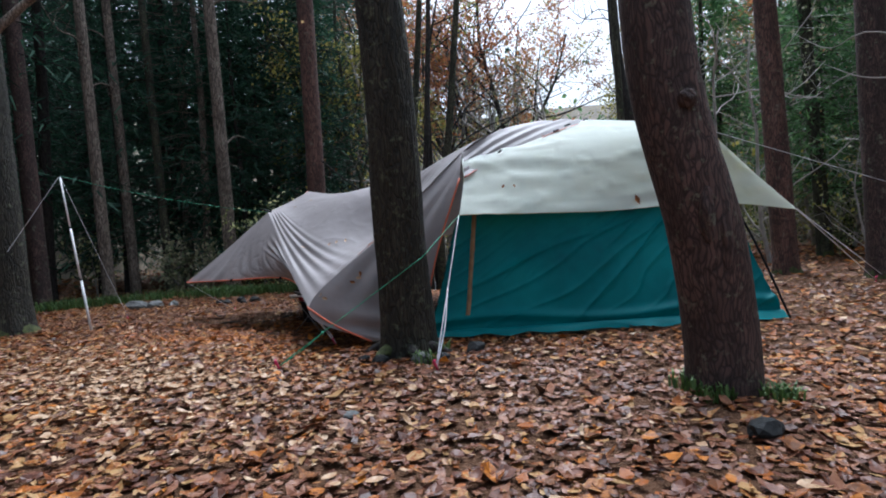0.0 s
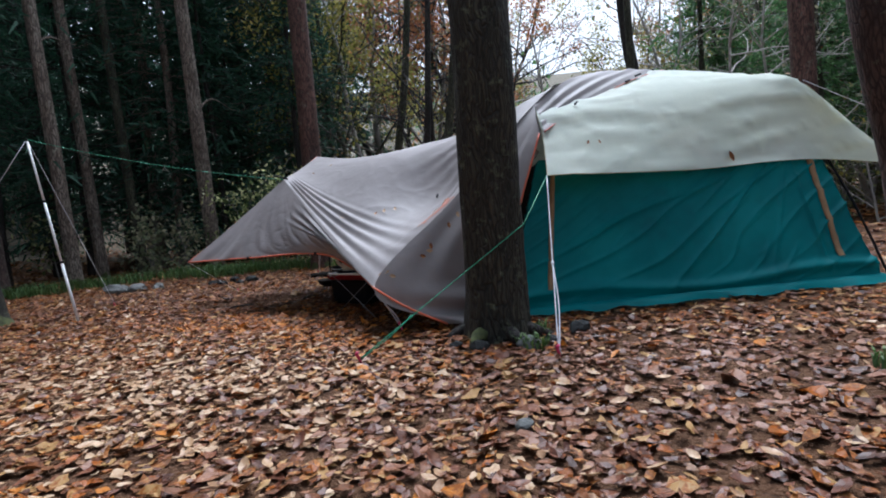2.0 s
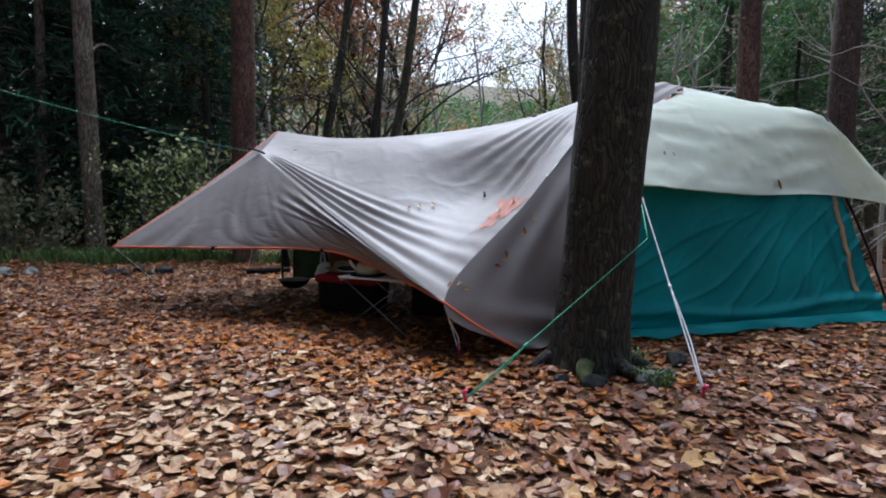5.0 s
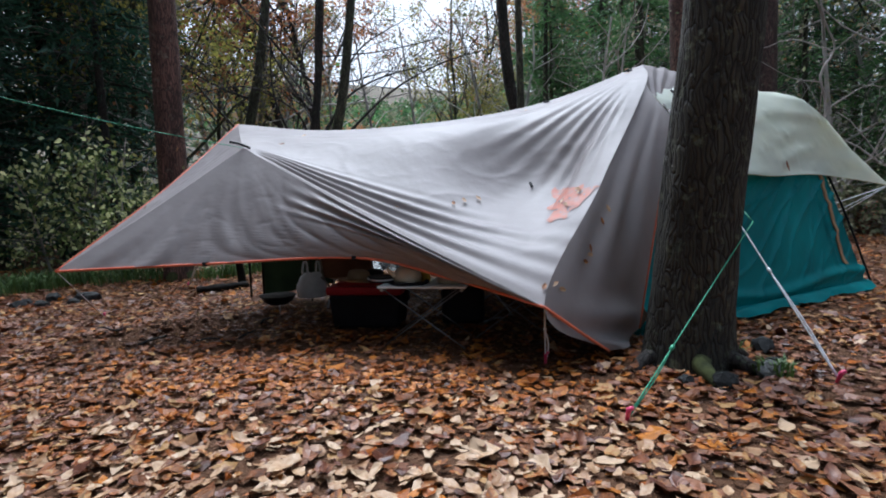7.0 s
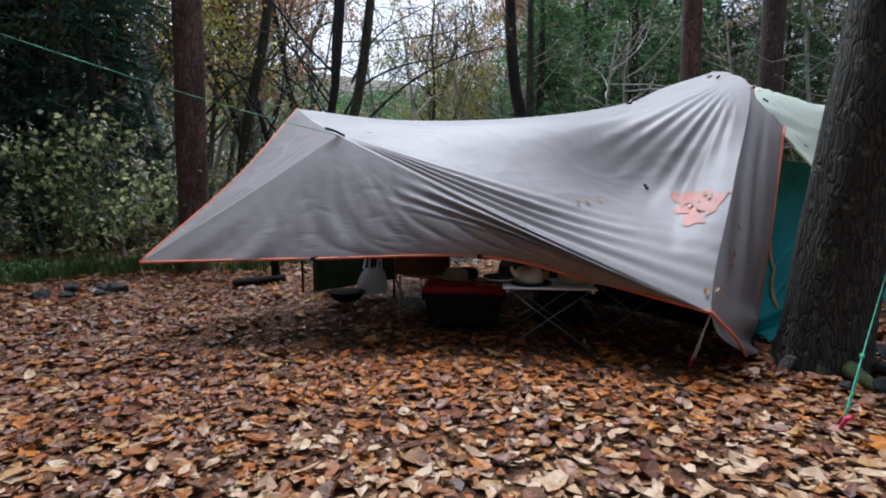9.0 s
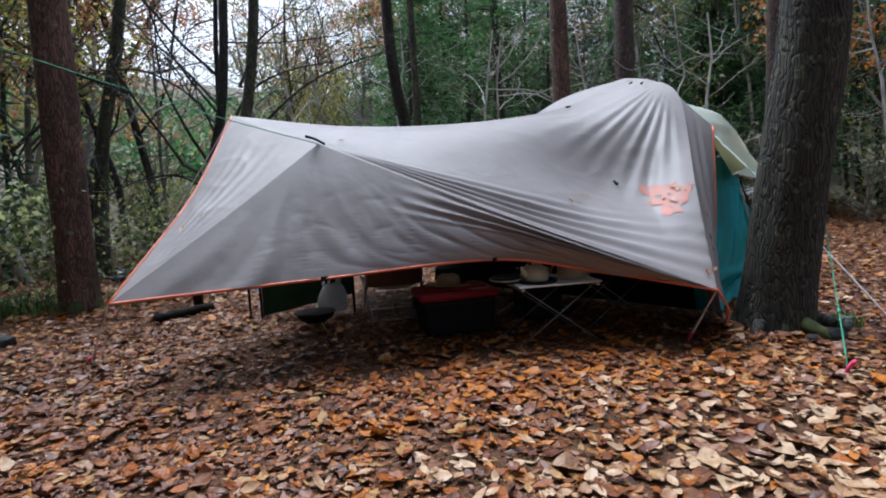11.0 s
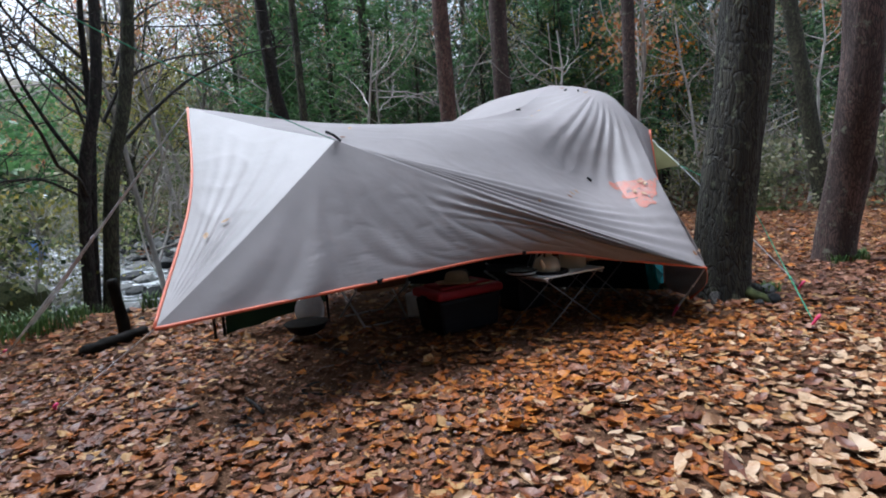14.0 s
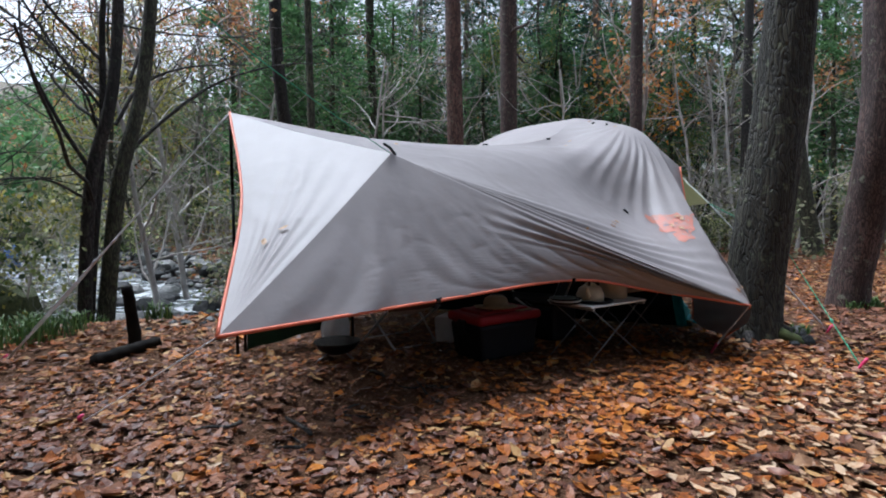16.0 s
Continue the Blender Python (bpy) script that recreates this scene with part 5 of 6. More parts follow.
stone(-1.02, 5.62, 0.085, STONES[2], "pale grey angular stone at the tree's foot", "", 0.4, 0.1)
stone(-0.86, 5.70, 0.06, DARKS[1], "dark mossy stone at the tree's foot", "", 1.9, 0.1)
stone(-0.62, 5.95, 0.085, DARKS[0], "dark blue-black wet stone by the tent", "", 0.8, 0)
stone(-1.36, 5.62, 0.075, DARKS[1], "flat dark stone beside the roots", "", 2.2, 0)
stone(-1.52, 5.72, 0.05, DARKS[2], "small dark stone beside the roots", "", 0.2, 0)
stone(0.83, 4.05, 0.085, DARKS[2], "wet black stone among the leaves", "", 0.5, 0)
stone(-1.18, 4.33, 0.05, STONES[1], "small flat grey stone among the leaves", "", 0.6, 0.2)
for k in range(7):
    a = k * 0.9
    stone(-5.45 + 0.33 * math.cos(a), 10.7 + 0.25 * math.sin(a), rng.uniform(0.07, 0.12), DARKS[k % 3], "dark stone of a small fire ring", "fire ring stones", a)
for k in range(3):
    stone(-7.3 + 0.3 * k, 10.4 + 0.1 * k, 0.2 - 0.04 * k, STONES[k], "grey boulder at the clearing's edge", "", k)
def in_stream(width):
    x, y, ax, ay = stream_at(rng.uniform() ** 1.7 * 0.8)
    off = rng.normal(0, width)
    return x + ax * off, y + ay * off


for k in range(250):
    x, y = in_stream(1.3)
    stone(x, y, rng.choice([0.09, 0.13, 0.18, 0.28]) * rng.uniform(0.8, 1.2), STONES[int(rng.integers(5))] if k % 3 else DARKS[k % 2], "wet grey stone in the stream bed", "stream stones", rng.uniform(0, 6), 0.2)
# rough dry-laid stones that hold the far bank
for k in range(44):
    x, y, ax, ay = stream_at(0.08 + 0.42 * (k // 2) / 21)
    off = 2.15 + 0.3 * (k % 2) + rng.normal(0, 0.12)
    stone(x + ax * off, y + ay * off, rng.uniform(0.16, 0.32), STONES[k % 5] if k % 3 else DARKS[k % 3], "mossy grey stone laid along the stream bank", "bank wall stones", rng.uniform(0, 6), 0.1 if k % 2 else 0.3)
for k in range(14):
    x = rng.uniform(-3.3, -2.0)
    stone(x, rng.uniform(10.8, 12.0), rng.uniform(0.03, 0.065), DARKS[k % 3] if k % 2 else STONES[k % 5], "small stone on the bank near the log", "bank stones", k)
wv = []
for u in np.linspace(0, 1, 160):
    x, y, ax, ay = stream_at(u)
    z = ground_z(x, y) + 0.16
    wv += [(x + ax * d, y + ay * d, z + 0.05 * noise.noise((x * 1.4 + d, y * 1.4, 0))) for d in np.linspace(-1.7, 1.7, 13)]
wf = [(i * 13 + j, i * 13 + j + 1, (i + 1) * 13 + j + 1, (i + 1) * 13 + j) for i in range(159) for j in range(12)]
pv, pf = [], []
bed = bmesh.new()
bmesh.ops.create_icosphere(bed, subdivisions=1, radius=1)
ball = [tuple(v.co) for v in bed.verts]
tris = [tuple(v.index for v in f.verts) for f in bed.faces]
bed.free()
for k in range(4600):
    x, y = in_stream(1.4)
    r = rng.uniform(0.04, 0.16)
    z, o = ground_z(x, y), len(pv)
    kx, ky, kz = r * rng.uniform(0.8, 1.5), r * rng.uniform(0.7, 1.2), r * rng.uniform(0.4, 0.8)
    pv += [(x + a * kx * rng.uniform(0.8, 1.2), y + b * ky * rng.uniform(0.8, 1.2), z + c * kz + kz * 0.4) for a, b, c in ball]
    pf += [tuple(o + i for i in t) for t in tris]
for half, stone_m, lab in ((0, M_stone, "small pale wet stones of the stream bed"), (1, M_stone_dark, "small dark wet stones of the stream bed")):
    keep = [f for f in pf if (f[0] // 12) % 2 == half]
    tagged(new("pebbles", mesh_from("pebbles", pv[:], keep, stone_m, False)), lab, "stones", kind="stuff")
tagged(new("water", mesh_from("water", wv, wf, M_water)), "shallow rippling stream between stones", "water", kind="structure")


# ---- foliage builders ----
def blades(n, centres, normals_, length, width, rngs, droop=0.0):
    """Small diamond leaves: arrays of verts and faces."""
    c = centres
    d = rngs.normal(size=(n, 3))
    d /= np.linalg.norm(d, axis=1)[:, None]
    d[:, 2] -= droop
    d /= np.linalg.norm(d, axis=1)[:, None]
    s = np.cross(d, rngs.normal(size=(n, 3)))
    s /= np.linalg.norm(s, axis=1)[:, None] + 1e-9
    L = (length * rngs.uniform(0.6, 1.4, n))[:, None]
    W = (width * rngs.uniform(0.6, 1.4, n))[:, None]
    v = np.stack([c, c + d * L * 0.5 + s * W, c + d * L, c + d * L * 0.5 - s * W], 1).reshape(-1, 3)
    f = (np.arange(n)[:, None] * 4 + np.array([0, 1, 2, 3])).tolist()
    return v, f


def quick_mesh(name, v, f, material, smooth=False):
    me_ = bpy.data.meshes.new(name)
    me_.from_pydata(np.asarray(v).tolist(), [], f)
    me_.materials.append(material)
    me_.update()
    return me_


def branches(seed, height, r0, spread=0.6, depth=4, first=0.25, n_first=9, lean=(0, 0)):
    """A bare branching tree: tube chunks and the places of its twig ends."""
    rg = np.random.default_rng(seed)
    chunks, ends = [], []

    def grow(p, d, length, r, level):
        n = 5 if level < 2 else 3
        pts = [p]
        dd = d.copy()
        for _ in range(n):
            dd = dd + rg.normal(0, 0.13 + 0.05 * level, 3) + np.array((0, 0, 0.05))
            dd /= np.linalg.norm(dd)
            pts.append(pts[-1] + dd * length / n)
        rad = np.linspace(r, r * (0.45 if level else 0.35), n + 1)
        chunks.append(tube(pts, rad, 7 if level == 0 else (5 if level == 1 else 3), False))
        if level >= depth - 2:
            ends.extend(pts[1:])
        if level >= depth - 1:
            return
        k_n = n_first if level == 0 else int(rg.integers(3, 5))
        for k in range(k_n):
            u = rg.uniform(first if level == 0 else 0.2, 1.0) * n
            i = min(int(u), n - 1)
            q = pts[i] + (pts[i + 1] - pts[i]) * (u - i)
            side = rg.normal(size=3)
            side -= dd * (side @ dd)
            side /= np.linalg.norm(side) + 1e-9
            nd2 = d * (1 - spread) + side * spread * rg.uniform(0.8, 1.5) + np.array((0, 0, 0.18))
            nd2 /= np.linalg.norm(nd2)
            grow(q, nd2, length * rg.uniform(0.28, 0.5), rad[i] * rg.uniform(0.35, 0.6), level + 1)

    grow(np.array((0.0, 0, -0.1)), np.array((lean[0], lean[1], 1.0)) / np.linalg.norm((lean[0], lean[1], 1.0)), height, r0, 0)
    return join(*chunks), np.array(ends)


def deciduous(name, seed, height, r0, bark_m, leaf_m, n_leaf, label, leaf_len=0.12, depth=4, spread=0.6, first=0.25, n_first=9, lean=(0, 0)):
    (v, f), ends = branches(seed, height, r0, spread, depth, first, n_first, lean)
    t_ = thing(name, (0, 0, -300), label, "tree")
    child("trunk", mesh_from("trunk", v, f, bark_m), t_)
    if n_leaf:
        rg = np.random.default_rng(seed + 500)
        c = ends[rg.integers(len(ends), size=n_leaf)] + rg.normal(0, 0.16, (n_leaf, 3))
        child("crown", quick_mesh("crown", *blades(n_leaf, c, None, leaf_len, leaf_len * 0.33, rg, 0.3), leaf_m), t_)
    return t_


def conifer(seed, height, r0, low, radius, needle_m, bark_m, label, level_gap=0.26, per=5, n=26, needle=0.26):
    rg = np.random.default_rng(seed)
    t_ = thing("conifer", (0, 0, -300), label, "tree")
    pts = [np.array((0.06 * math.sin(z * 0.6 + seed), 0.06 * math.cos(z * 0.5), z)) for z in np.linspace(-0.1, height, 14)]
    chunks = [tube(pts, np.linspace(r0, r0 * 0.25, 14), 10, False)]
    cs, ds = [], []
    z = low
    while z < height:
        k = 1 - (z - low) / (height - low)
        for _ in range(per):
            a = rg.uniform(0, 2 * math.pi)
            L = radius * (0.25 + 0.75 * k ** 0.7) * rg.uniform(0.6, 1.15)
            u = np.linspace(0.15, 1, n)[:, None]
            line = np.array((0, 0, z)) + u * L * np.array((math.cos(a), math.sin(a), 0.12)) - np.array((0, 0, 1)) * (u ** 2) * L * 0.35
            if L > 0.9:
                chunks.append(tube(line[::8], np.linspace(0.02, 0.006, len(line[::8])), 3, False))
            cs.append(line + rg.normal(0, 0.09, line.shape) * (0.4 + u))
            ds.append(np.repeat([[math.cos(a), math.sin(a), -0.3]], n, 0))
        z += level_gap * rg.uniform(0.7, 1.3)
    c, d = np.concatenate(cs), np.concatenate(ds)
    m = len(c)
    d = d + rg.normal(0, 0.75, d.shape)
    d /= np.linalg.norm(d, axis=1)[:, None]
    s = np.cross(d, rg.normal(size=d.shape))
    s /= np.linalg.norm(s, axis=1)[:, None] + 1e-9
    L = (needle * rg.uniform(0.6, 1.4, m))[:, None]
    v = np.stack([c - s * 0.022, c + s * 0.022, c + d * L + s * 0.008, c + d * L * 0.98 - s * 0.008], 1).reshape(-1, 3)
    f = (np.arange(m)[:, None] * 4 + np.array([0, 1, 2, 3])).tolist()
    child("trunk", mesh_from("trunk", *join(*chunks), bark_m), t_)
    child("crown", quick_mesh("crown", v, f, needle_m), t_)
    return t_


def place(src, x, y, scale=1.0, rz=0.0, group=""):
    ob = copy_thing(src, Matrix.Translation((x, y, ground_z(x, y))) @ Matrix.Rotation(rz, 4, 'Z') @ Matrix.Diagonal((scale, scale, scale, 1)))
    if group:
        tagged(ob, group=group)
    return ob


CON = [conifer(61, 16, 0.15, 2.3, 2.3, M_needle, M_bark_dark, "tall dark green conifer in the shaded forest", 0.3, 5, 19, 0.24),
       conifer(62, 14, 0.12, 1.4, 2.0, M_needle, M_bark_grey, "dense dark conifer with drooping boughs", 0.28, 5, 19, 0.24),
       conifer(63, 9, 0.10, 0.8, 1.6, M_needle, M_bark_dark, "young dark conifer with low boughs", 0.22, 5, 19, 0.22)]
PIN = [conifer(71, 8, 0.11, 1.6, 1.9, M_pine, M_bark_moss, "bright green pine with spreading boughs", 0.34, 5, 26, 0.23),
       conifer(72, 6, 0.08, 0.8, 1.7, M_pine, M_bark_moss, "young green pine at the slope's foot", 0.3, 5, 24, 0.23)]
DEC = [deciduous("tree", 81, 10, 0.13, M_bark_dark, M_autumn, 4200, "bare-limbed tree with rusty orange leaves", 0.105),
       deciduous("tree", 82, 9, 0.10, M_bark_grey, M_autumn, 900, "slender tree with sparse orange leaves", 0.13),
       deciduous("tree", 83, 9, 0.09, M_bark_moss, M_yellowleaf, 3200, "slender tree with yellow-green leaves", 0.095),
       deciduous("tree", 84, 8, 0.10, M_twig_pale, M_autumn, 150, "pale grey bare tree with a few leaves", 0.1, 4, 0.7),
       deciduous("tree", 85, 9, 0.09, M_twig, M_brush, 700, "bare brown tree with withered leaves", 0.1, 4, 0.6),
       deciduous("tree", 86, 6, 0.06, M_twig_pale, M_brush, 300, "thin pale bare sapling with tangled twigs", 0.09, 4, 0.75, 0.1, 12)]
SHR = [deciduous("shrub", 91, 1.7, 0.02, M_twig, M_shrub, 800, "shrub with pale yellow-green leaves", 0.08, 3, 0.75, 0.05, 14),
       deciduous("shrub", 92, 1.5, 0.018, M_twig, M_shrub, 520, "leafy undergrowth shrub at the forest edge", 0.095, 3, 0.8, 0.05, 14),
       deciduous("shrub", 93, 1.3, 0.018, M_twig, M_brush, 380, "brown withered shrub in the undergrowth", 0.1, 3, 0.8, 0.05, 14),
       deciduous("shrub", 94, 2.2, 0.02, M_twig_pale, M_yellowleaf, 160, "bare shrub with a few yellow leaves", 0.08, 4, 0.8, 0.05, 14)]

rf = np.random.default_rng(11)
# dark conifers on the shaded side
spots = [(-7.6, 15.0), (-5.6, 15.4), (-6.3, 17.0), (-8.6, 14.9), (-9.6, 15.6), (-8.0, 16.8), (-10.6, 14.2), (-11.2, 12.6), (-11.6, 11.0), (-12.0, 9.4), (-12.4, 7.8), (-8.8, 16.2), (-7.2, 18.6), (-10.2, 16.0), (-9.4, 17.4)]
spots += [(rf.uniform(-24, -6.5), rf.uniform(16.5, 26)) for _ in range(22)] + [(rf.uniform(-22, -12.5), rf.uniform(5, 17)) for _ in range(14)]
for k, (x, y) in enumerate(spots):
    place(CON[2] if k in (0, 1, 5, 11, 14) else CON[int(rf.integers(3))], x, y, rf.uniform(0.85, 1.25), rf.uniform(0, 6), "shaded conifers")
# mixed trees across the stream, thinner where the valley opens
for k in range(44):
    x, y = rf.uniform(-4.5, 26), rf.uniform(22, 42)
    if 0.05 * y - 0.6 < x < max(6.2, 0.5 * y - 6.3):
        continue
    place(DEC[int(rf.choice([0, 1, 2, 2, 3, 3, 4]))], x, y, rf.uniform(0.8, 1.3), rf.uniform(0, 6), "trees across the stream")
for x, y, i, s in ((-4.4, 16.6, 2, 0.95), (-5.2, 18.2, 2, 1.1), (-3.9, 18.6, 3, 1.0), (-5.8, 20.5, 2, 1.2), (-4.6, 22.5, 0, 1.1), (-6.4, 24, 1, 1.2), (-1.9, 21.5, 0, 1.05), (-2.2, 24.5, 3, 1.1), (-3.4, 23.5, 2, 1.0), (-3.0, 27.0, 3, 1.1), (-3.4, 25.0, 4, 1.2), (-3.0, 22.0, 4, 1.1), (0.2, 23.4, 4, 0.8)):
    place(DEC[i], x, y, s, rf.uniform(0, 6), "trees across the stream")
# slope behind the tent
for k in range(36):
    x, y = rf.uniform(8, 24), rf.uniform(5, 26)
    if x < 9.5 and y < 9:
        continue
    place(DEC[int(rf.choice([2, 3, 3, 4, 3, 5, 5, 1]))], x, y, rf.uniform(0.7, 1.2), rf.uniform(0, 6), "trees on the slope")
for k in range(26):
    x, y = rf.uniform(9, 30), rf.uniform(9, 32)
    place(PIN[int(rf.integers(2))] if k % 3 else CON[1], x, y, rf.uniform(0.8, 1.4), rf.uniform(0, 6), "pines on the slope")
for x, y, s in ((6.6, 14.5, 0.95), (7.6, 13.5, 0.8), (8.6, 15.0, 1.0), (5.4, 17.0, 0.9), (9.5, 12.2, 0.9), (11.0, 10.2, 1.0), (10.8, 8.2, 0.9), (8.0, 17.0, 1.2), (9.0, 19.0, 1.4), (10.2, 23.5, 1.5), (11.2, 21.5, 1.4), (12.4, 19.5, 1.4)):
    place(PIN[0], x, y, s, rf.uniform(0, 6), "pines on the slope")
for k in range(22):
    x, y = rf.uniform(12, 28), rf.uniform(-8, 7)
    place(DEC[int(rf.choice([3, 4, 5, 0]))], x, y, rf.uniform(0.8, 1.25), rf.uniform(0, 6), "trees on the slope")
# unseen trees behind the walker, added to close the place and block frontal sky light
for k in range(18):
    w_, r = rf.uniform(-14, 16), rf.uniform(10, 20)
    place(DEC[int(rf.choice([3, 1, 4]))] if k % 4 else CON[int(rf.integers(2))], -3.2 - 0.78 * w_ - 0.63 * r, 3.8 + 0.63 * w_ - 0.78 * r, rf.uniform(0.9, 1.2), rf.uniform(0, 6), "trees round the clearing")
# more unseen conifers, added to darken the tarp's front panel
rb = np.random.default_rng(29)
for k in range(56):
    a_, r = rb.uniform(radians(218), radians(300)), rb.uniform(10, 20)
    place(CON[int(rb.integers(2))], -3 + r * math.sin(a_), 4.5 + r * math.cos(a_), rb.uniform(0.9, 1.2), rb.uniform(0, 6), "trees round the clearing")
# far woods on the hillside, beyond counting
def far_woods(n_tree, x0, x1, y0, y1, hmin, hmax, material, seed, label, blade=0.42, per=130):
    rg = np.random.default_rng(seed)
    cs = []
    for _ in range(n_tree):
        x, y = rg.uniform(x0, x1), rg.uniform(y0, y1)
        h = rg.uniform(hmin, hmax)
        if y > 20 and 0.04 * y - 0.6 < x < 0.5 * y - 5.5:
            h *= 0.5
        q = rg.normal(0, 1, (per, 3)) * np.array((0.24 * h, 0.24 * h, 0.26 * h))
        q = q + np.array((x, y, ground_z(x, y) + 0.55 * h))
        cs.append(q)
    cc = np.concatenate(cs)
    v, f = blades(len(cc), cc, None, blade, blade * 0.3, rg, 0.2)
    return tagged(new("far_woods", quick_mesh("far_woods", v, f, material)), label, "woods", kind="stuff")


far_woods(130, -6, 60, 36, 75, 5, 10, M_pine, 41, "far green woods on the hillside")
far_woods(36, -6, 60, 34, 70, 5, 9, M_autumn, 42, "far rusty woods on the hillside")
far_woods(120, -4, 60, 34, 70, 4, 8, M_brush, 43, "far olive brush on the hillside")
far_woods(70, 18, 45, -8, 30, 4, 9, M_brush, 44, "olive brush on the slope past the tent", 0.3, 170)
far_woods(45, 20, 45, -4, 34, 5, 10, M_pine, 45, "green woods on the slope past the tent", 0.3, 170)
far_woods(260, 2, 44, 34, 100, 3.0, 6.5, M_pine, 47, "low green woods in the valley", 0.6)
far_woods(220, 2, 44, 30, 95, 3.0, 6.0, M_brush, 48, "low olive woods in the valley", 0.6)
far_woods(40, -2, 18, 27, 36, 2.0, 4.0, M_brush, 46, "olive thicket across the stream", 0.22, 220)
far_woods(60, -34, -9, 26, 40, 11, 17, M_needle, 49, "dark conifer woods closing the shaded side", 0.5, 260)
far_woods(34, -34, -22, 0, 26, 10, 16, M_needle, 50, "dark conifer woods beyond the clearing", 0.5, 260)
far_woods(46, 20, 34, -6, 16, 8, 13, M_brush, 51, "tall withered woods past the tent", 0.36, 240)
far_woods(30, 20, 36, -6, 18, 8, 13, M_pine, 52, "tall green woods past the tent", 0.36, 240)
# bright orange tree past the tent
orange = deciduous("tree", 97, 7, 0.07, M_twig_pale, M_autumn, 900, "pale slim tree with bright orange leaves", 0.12, 4, 0.6, 0.3)
orange.matrix_basis = Matrix.Translation((8.6, 7.4, ground_z(8.6, 7.4)))
# branches of the stream-side trees
stream_tree = deciduous("tree", 98, 7, 0.06, M_bark_dark, M_autumn, 60, "bare stream-side tree with long dark branches", 0.08, 4, 0.8, 0.25, 12, (0.12, -0.05))
stream_tree.matrix_basis = Matrix.Translation((-2.1, 13.65, ground_z(-2.1, 13.65)))
for x, y, s in ((-0.3, 14.6, 0.9), (0.9, 15.4, 1.0), (3.4, 15.8, 1.0), (5.0, 13.4, 0.8), (7.0, 11.6, 0.9), (8.0, 9.6, 0.9), (3.9, 13.2, 0.8), (9.6, 6.0, 0.9), (11, 5.2, 1.0), (12, 3.4, 1.0)):
    place(DEC[5], x, y, s, rf.uniform(0, 6), "saplings")
# shrubs and undergrowth
for x, y, i, s in ((-6.0, 12.9, 0, 1.0), (-5.5, 13.3, 0, 1.15), (-5.0, 12.7, 1, 0.9), (-7.4, 12.8, 2, 0.9), (-8.2, 12.9, 2, 1.0), (-3.7, 13.0, 1, 0.8), (-5.2, 14.2, 3, 1.1),
                   (-4.4, 12.6, 0, 0.8), (-2.8, 13.8, 3, 0.8), (-2.2, 15.0, 3, 0.9), (-1.2, 16.2, 2, 0.7), (-3.2, 15.4, 3, 0.8), (-0.4, 16.8, 3, 1.0), (-1.6, 14.6, 2, 0.6), (-2.7, 16.6, 2, 0.7), (0.2, 13.8, 2, 0.9), (1.3, 14.2, 3, 1.1), (2.6, 15.0, 2, 1.0), (4.4, 14.0, 3, 1.2), (-9.0, 14.0, 2, 1.0), (-10.4, 13.0, 1, 1.0),
                   (6.4, 12.6, 3, 1.2), (7.6, 10.6, 2, 1.0), (8.8, 8.4, 3, 1.1), (9.4, 10.4, 2, 1.1), (10.6, 6.6, 3, 1.2), (12.5, 5.4, 2, 1.1), (13.0, 2.5, 3, 1.2), (12.8, 0.5, 2, 1.2), (8.9, 5.6, 0, 0.6), (11.6, 4.5, 0, 0.6)):
    place(SHR[i], x, y, s, rf.uniform(0, 6), "undergrowth shrubs")
for k in range(40):
    x, y = rf.uniform(-10, 24), rf.uniform(19, 32)
    place(SHR[int(rf.choice([2, 3, 2, 1]))], x, y, rf.uniform(0.9, 1.7), rf.uniform(0, 6), "undergrowth shrubs")
for k in range(28):
    x, y = rf.uniform(9, 22), rf.uniform(-2, 20)
    place(SHR[int(rf.choice([2, 3, 2]))], x, y, rf.uniform(0.9, 1.6), rf.uniform(0, 6), "undergrowth shrubs")
# the valley's sides: rust crowns and dark conifers before the gap, pines and bare twigs past it
RUST = deciduous("tree", 87, 10, 0.13, M_bark_dark, M_rust, 5200, "tall tree with rusty orange autumn crown", 0.115, 4, 0.6, 0.15, 13)
ra = np.random.default_rng(23)
for x, y, k in ((0.3, 24.4, 1.15), (-1.0, 23.0, 0.95), (14.5, 41, 1.35), (17, 30, 1.3), (14.5, 24, 1.0)):
    place(RUST, x, y, k, ra.uniform(0, 6), "rust-coloured trees")
for x, y, k in ((-5.6, 27, 1.3), (-6.8, 22.5, 1.1), (16, 7.5, 1.1), (18, 3, 1.1), (20, 9.5, 1.2), (15.5, 11, 1.0), (19, 6, 1.2), (17, -1, 1.1), (21, 1, 1.2), (14.5, 14, 1.0)):
    place(CON[int(ra.integers(2))], x, y, k, ra.uniform(0, 6), "shaded conifers")
for x, y, k in ((4.9, 16.4, 1.05), (13.5, 6.8, 0.9), (14.5, 2.0, 1.0), (15, 9.3, 1.0)):
    place(PIN[0], x, y, k, ra.uniform(0, 6), "pines on the slope")
for k in range(58):
    a_, d_ = radians(ra.uniform(27, 66)), ra.uniform(17, 34)
    x, y = -6.3 + d_ * math.sin(a_), 6.2 + d_ * math.cos(a_)
    if stream_d(x, y) > 2.2 and not 11 < math.degrees(math.atan2(x + 3.94, y - 3.94)) < 29:
        place(DEC[int(ra.choice([3, 4, 4, 1, 5, 5]))], x, y, ra.uniform(0.75, 1.15), ra.uniform(0, 6), "bare trees across the stream")
